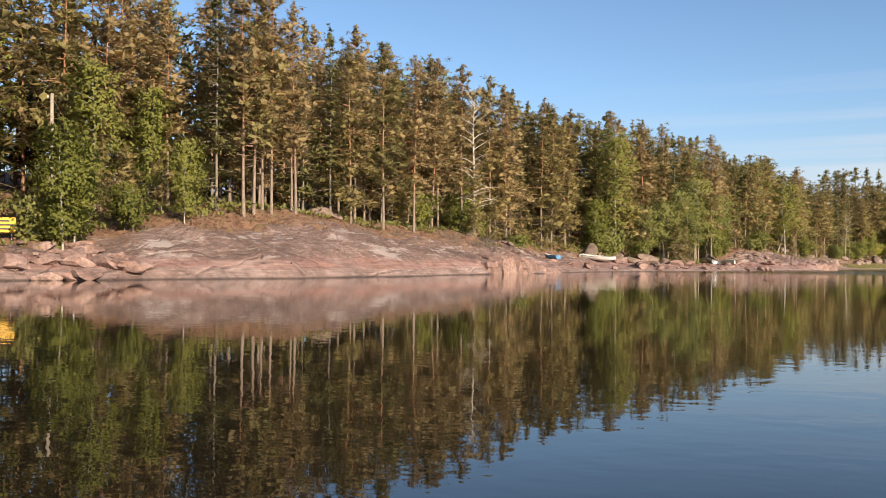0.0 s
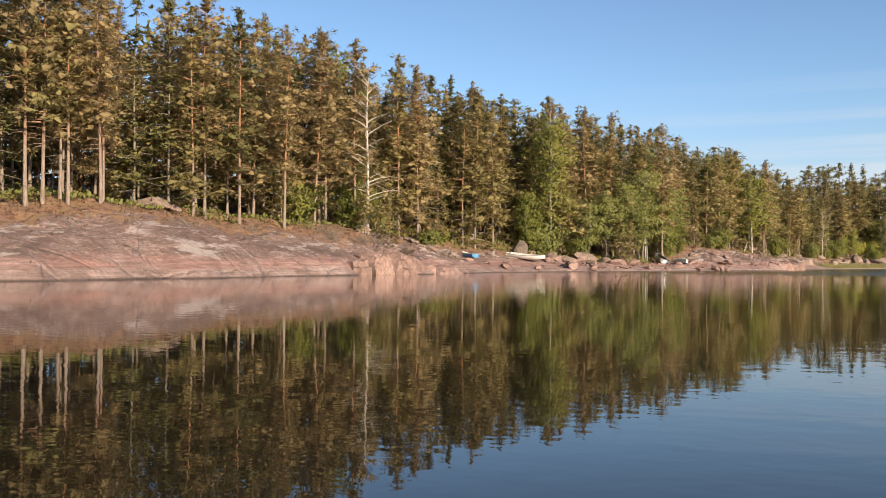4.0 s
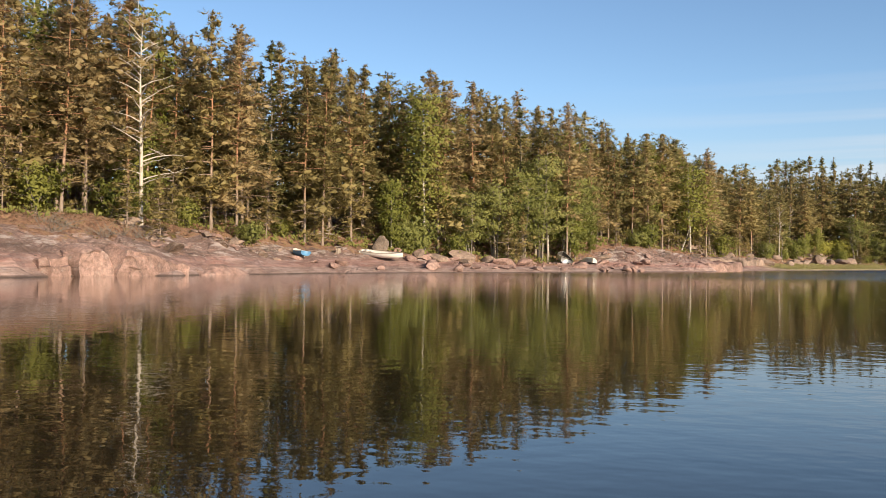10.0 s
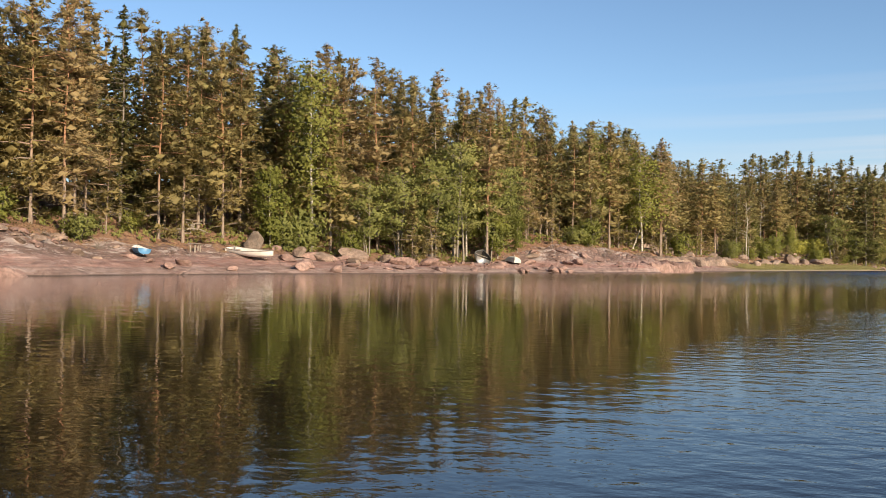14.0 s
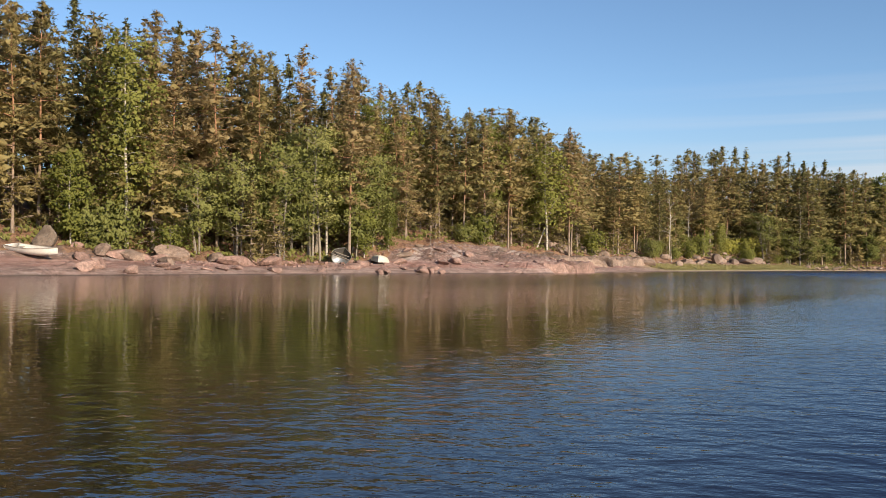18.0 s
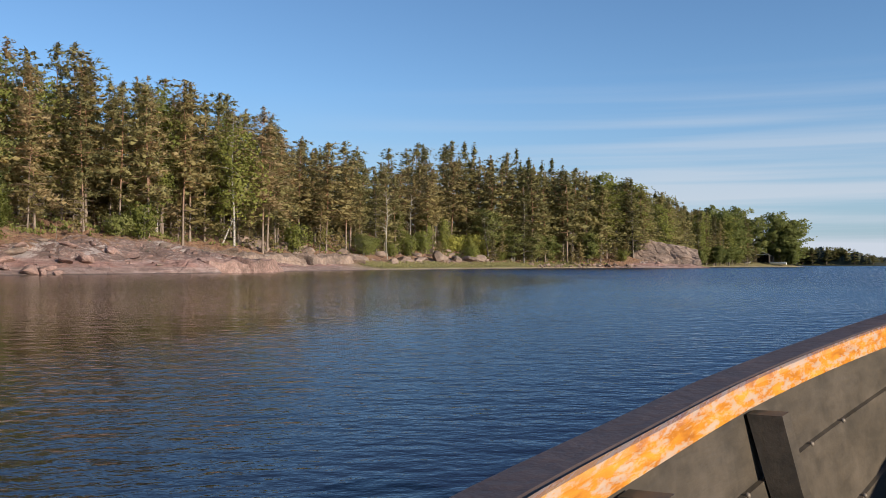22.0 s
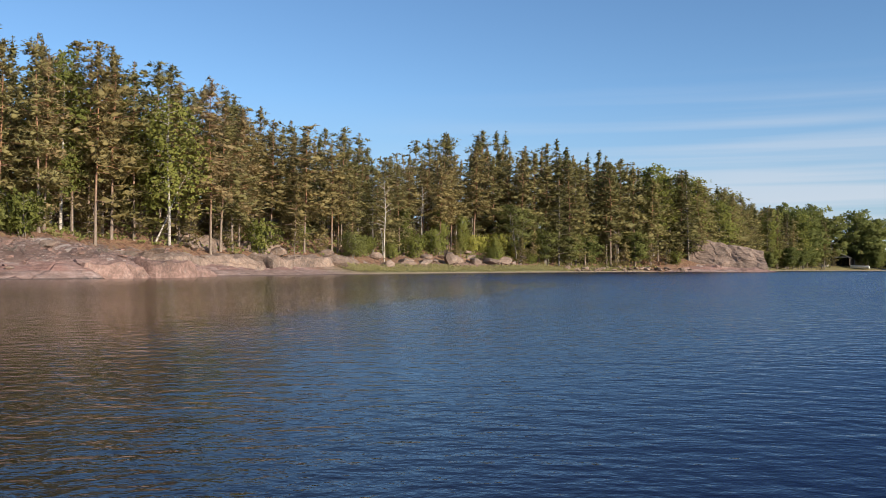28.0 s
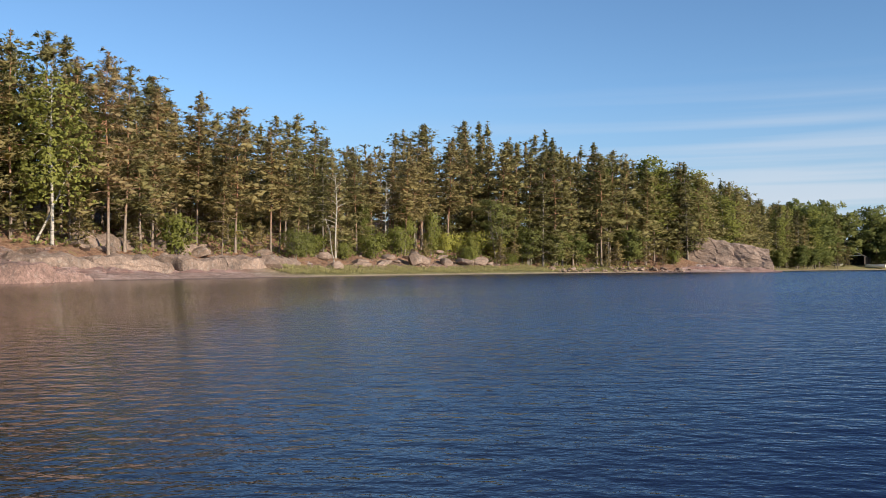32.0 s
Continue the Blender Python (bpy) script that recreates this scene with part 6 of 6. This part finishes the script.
# ---------------------------------------------------------------- the wooden boat on the water
def varnish():
    """Orange varnished wood, worn through to pale grey in flakes."""
    m, n, l, b = node_material("worn_varnish")
    st = n.new("ShaderNodeMapping")
    st.inputs["Scale"].default_value = (1, 0.07, 1)
    l.new(object_place(n), st.inputs["Vector"])
    grain = add_noise(n, l, 40, 5, 0.6, st.outputs[0])
    wear = add_noise(n, l, 48, 8, 0.8, st.outputs[0])
    c = add_ramp(n, l, grain, [(0.3, (0.34, 0.11, 0.02)), (0.5, (0.62, 0.25, 0.03)), (0.7, (0.72, 0.37, 0.055))])
    worn = add_ramp(n, l, wear, [(0.49, (0, 0, 0)), (0.56, (0.85, 0.85, 0.85))])
    l.new(add_mix(n, l, worn, c, (0.45, 0.36, 0.30)), b.inputs["Base Color"])
    l.new(add_ramp(n, l, wear, [(0.5, (0.25, 0.25, 0.25)), (0.62, (0.75, 0.75, 0.75))]), b.inputs["Roughness"])
    add_bump(n, l, wear, 0.35, 0.004, b)
    return m


def tarred():
    m, n, l, b = node_material("tarred_wood")
    st = n.new("ShaderNodeMapping")
    st.inputs["Scale"].default_value = (1, 0.12, 1)
    l.new(object_place(n), st.inputs["Vector"])
    g = add_noise(n, l, 30, 6, 0.65, st.outputs[0])
    s = add_noise(n, l, 5, 5, 0.7, object_place(n))
    c = add_ramp(n, l, g, [(0.3, (0.030, 0.024, 0.017)), (0.7, (0.070, 0.055, 0.039))])
    l.new(add_mix(n, l, add_ramp(n, l, s, [(0.45, (0, 0, 0)), (0.7, (0.6, 0.6, 0.6))]), c, (0.13, 0.106, 0.083)), b.inputs["Base Color"])
    b.inputs["Roughness"].default_value = 0.6
    add_bump(n, l, g, 0.3, 0.006, b)
    return m


VARNISH, TARRED = varnish(), tarred()
RAIL_DARK = plain("dark_rub_rail", (0.062, 0.041, 0.036), 0.55, 0, 25, 0.3, 0.3)
COPPER = plain("dull_rivet", (0.20, 0.17, 0.14), 0.6, 0.3, 30, 0.2, 0.05)
BOAT_HALF = [(-4.2, 0.46), (-3.4, 0.60), (-2.5, 0.68), (-1.5, 0.72), (-0.5, 0.74), (0.3, 0.75), (0.88, 0.72), (1.2, 0.66), (1.65, 0.56), (2.18, 0.36), (2.55, 0.13), (2.70, 0.012)]
BOAT_SHEER = [(-4.2, 0.68), (-2.2, 0.61), (-0.5, 0.58), (0.4, 0.59), (0.88, 0.60), (1.2, 0.61), (1.65, 0.64), (2.18, 0.69), (2.55, 0.75), (2.70, 0.78)]
BOAT_KEEL = [(-4.2, -0.05), (-3.4, -0.13), (0.8, -0.14), (1.8, -0.06), (2.4, 0.16), (2.70, 0.62)]


def smooth_at(table, y):
    ks = [k[0] for k in table]
    return sum(np.interp(y + o, ks, [k[1] for k in table]) * w for o, w in ((-0.2, 0.25), (0.0, 0.5), (0.2, 0.25))) if ks[0] + 0.2 < y < ks[-1] - 0.25 else float(np.interp(y, ks, [k[1] for k in table]))


def boat_point(y, q, side, out=0.0):
    """A point of the boat's skin: q from the keel 0 to the gunwale 1."""
    b, zs, zk = smooth_at(BOAT_HALF, y), smooth_at(BOAT_SHEER, y), smooth_at(BOAT_KEEL, y)
    x = (b + out) * min(1.0, q) ** 0.55
    return (side * x, y, zk + (zs - zk) * q ** 1.7)


wooden_boat = new("wooden_boat")
wooden_boat.matrix_basis = pose(8.02, 75.92, 0, 0, 0, -3.5) @ pose(0.405, 0, 0)
tagged(wooden_boat, "open clinker-built wooden boat with worn orange varnished gunwales", "boat")
stations = np.linspace(-4.2, 2.70, 52)
planks = {}
strakes = (0.0, 0.30, 0.52, 0.68, 0.84, 1.0)
for side in (-1, 1):
    for k in range(5):
        v, f = [], []
        q0, q1 = strakes[k], min(1.0, strakes[k + 1] + 0.02)
        for i, y in enumerate(stations):
            for q, o in ((q0, 0.016), (q1, 0.002), (q1, -0.012), (q0, 0.002)):
                v.append(boat_point(float(y), q, side, o))
        for i in range(len(stations) - 1):
            for j in range(4):
                j2 = (j + 1) % 4
                f.append((i * 4 + j, i * 4 + j2, i * 4 + 4 + j2, i * 4 + 4 + j))
        planks[side, k] = part("plank", mesh_from("plank", v, f, TARRED, False), wooden_boat)
    for name, o0, o1, z0, z1, mat in (("inwale", -0.038, -0.014, -0.036, 0.006, VARNISH), ("rub_rail", -0.012, 0.062, -0.045, 0.004, RAIL_DARK)):
        v, f = [], []
        for y in np.linspace(-4.18, 2.66, 60):
            px, py, pz = boat_point(float(y), 1.0, side)
            for o, z in ((o0, z0), (o1, z0), (o1, z1 - 0.006), (o1 - 0.006, z1), (o0 + 0.006, z1), (o0, z1 - 0.006)):
                v.append((side * max(0.004, abs(px) + o), py, pz + z))
        n6 = 6
        for i in range(59):
            for j in range(n6):
                j2 = (j + 1) % n6
                f.append((i * n6 + j, i * n6 + j2, i * n6 + n6 + j2, i * n6 + n6 + j))
        f += [tuple(range(n6)), tuple(range(59 * n6, 60 * n6))]
        part(name, mesh_from(name, v, f, mat, False), wooden_boat, "worn orange varnish" if name == "inwale" else "dark brown rail")
    for y in (-3.7, -3.15, -2.6, -2.05, -1.5, -1.0, -0.5, 0.05, 0.6, 1.13, 1.64):
        v, f = [], []
        for i in range(9):
            q = 0.12 + 0.84 * i / 8
            a, b2 = boat_point(y - 0.018, q, side, -0.016), boat_point(y + 0.018, q, side, -0.016)
            c, d2 = boat_point(y + 0.018, q, side, -0.075), boat_point(y - 0.018, q, side, -0.075)
            v += [a, b2, c, d2]
        for i in range(8):
            for j in range(4):
                j2 = (j + 1) % 4
                f.append((i * 4 + j, i * 4 + j2, i * 4 + 4 + j2, i * 4 + 4 + j))
        f += [(0, 1, 2, 3), (32, 33, 34, 35)]
        part("rib", mesh_from("rib", v, f, TARRED, False), wooden_boat)
bm = bmesh.new()
bmesh.ops.create_uvsphere(bm, u_segments=8, v_segments=4, radius=0.0055)
rivet_me = from_bm("rivet", bm, COPPER, True)
for side in (-1, 1):
    for q in (0.70, 0.86):
        for i in range(38):
            px, py, pz = boat_point(-3.9 + i * 0.16, q, side, -0.012)
            part("rivet", rivet_me, planks[side, 3 if q < 0.8 else 4], m=pose(px, py, pz))
for i in range(5):
    part("floorboard", box_mesh("floorboard", (0.13, 5.2, 0.018), GREY_PLANK, 0.004, (-0.3 + 0.15 * i, -1.1, 0.055)), wooden_boat)
for y in (-3.85, -2.3, -0.3, 1.45):
    b = smooth_at(BOAT_HALF, y)
    part("thwart", box_mesh("thwart", (2 * b * 0.90, 0.22, 0.028), TARRED, 0.006, (0, y, 0.36)), wooden_boat)
v = [boat_point(-4.2, q, s, 0.01) for s, qs in ((-1, (1, 0.8, 0.6, 0.4, 0.2)), (1, (0.0, 0.2, 0.4, 0.6, 0.8, 1))) for q in qs]
v += [(a, b - 0.03, c) for a, b, c in v]
n11 = len(v) // 2
part("transom", mesh_from("transom", v, [tuple(range(n11)), tuple(range(2 * n11 - 1, n11 - 1, -1))] + [(i, i + 1, n11 + i + 1, n11 + i) for i in range(n11 - 1)] + [(n11 - 1, 0, n11, 2 * n11 - 1)], TARRED), wooden_boat)
v, f = [], []
tube([(0, 1.6, -0.12), (0, 2.3, 0.04), (0, 2.6, 0.32), (0, 2.72, 0.78)], [0.03, 0.035, 0.035, 0.03], 6, v, f)
f.append(tuple(range(len(v) - 6, len(v))))
part("stem", mesh_from("stem", v, f, TARRED, False), wooden_boat)
part("keel", box_mesh("keel", (0.05, 5.4, 0.07), TARRED, 0.008, (0, -1.1, -0.16)), wooden_boat)
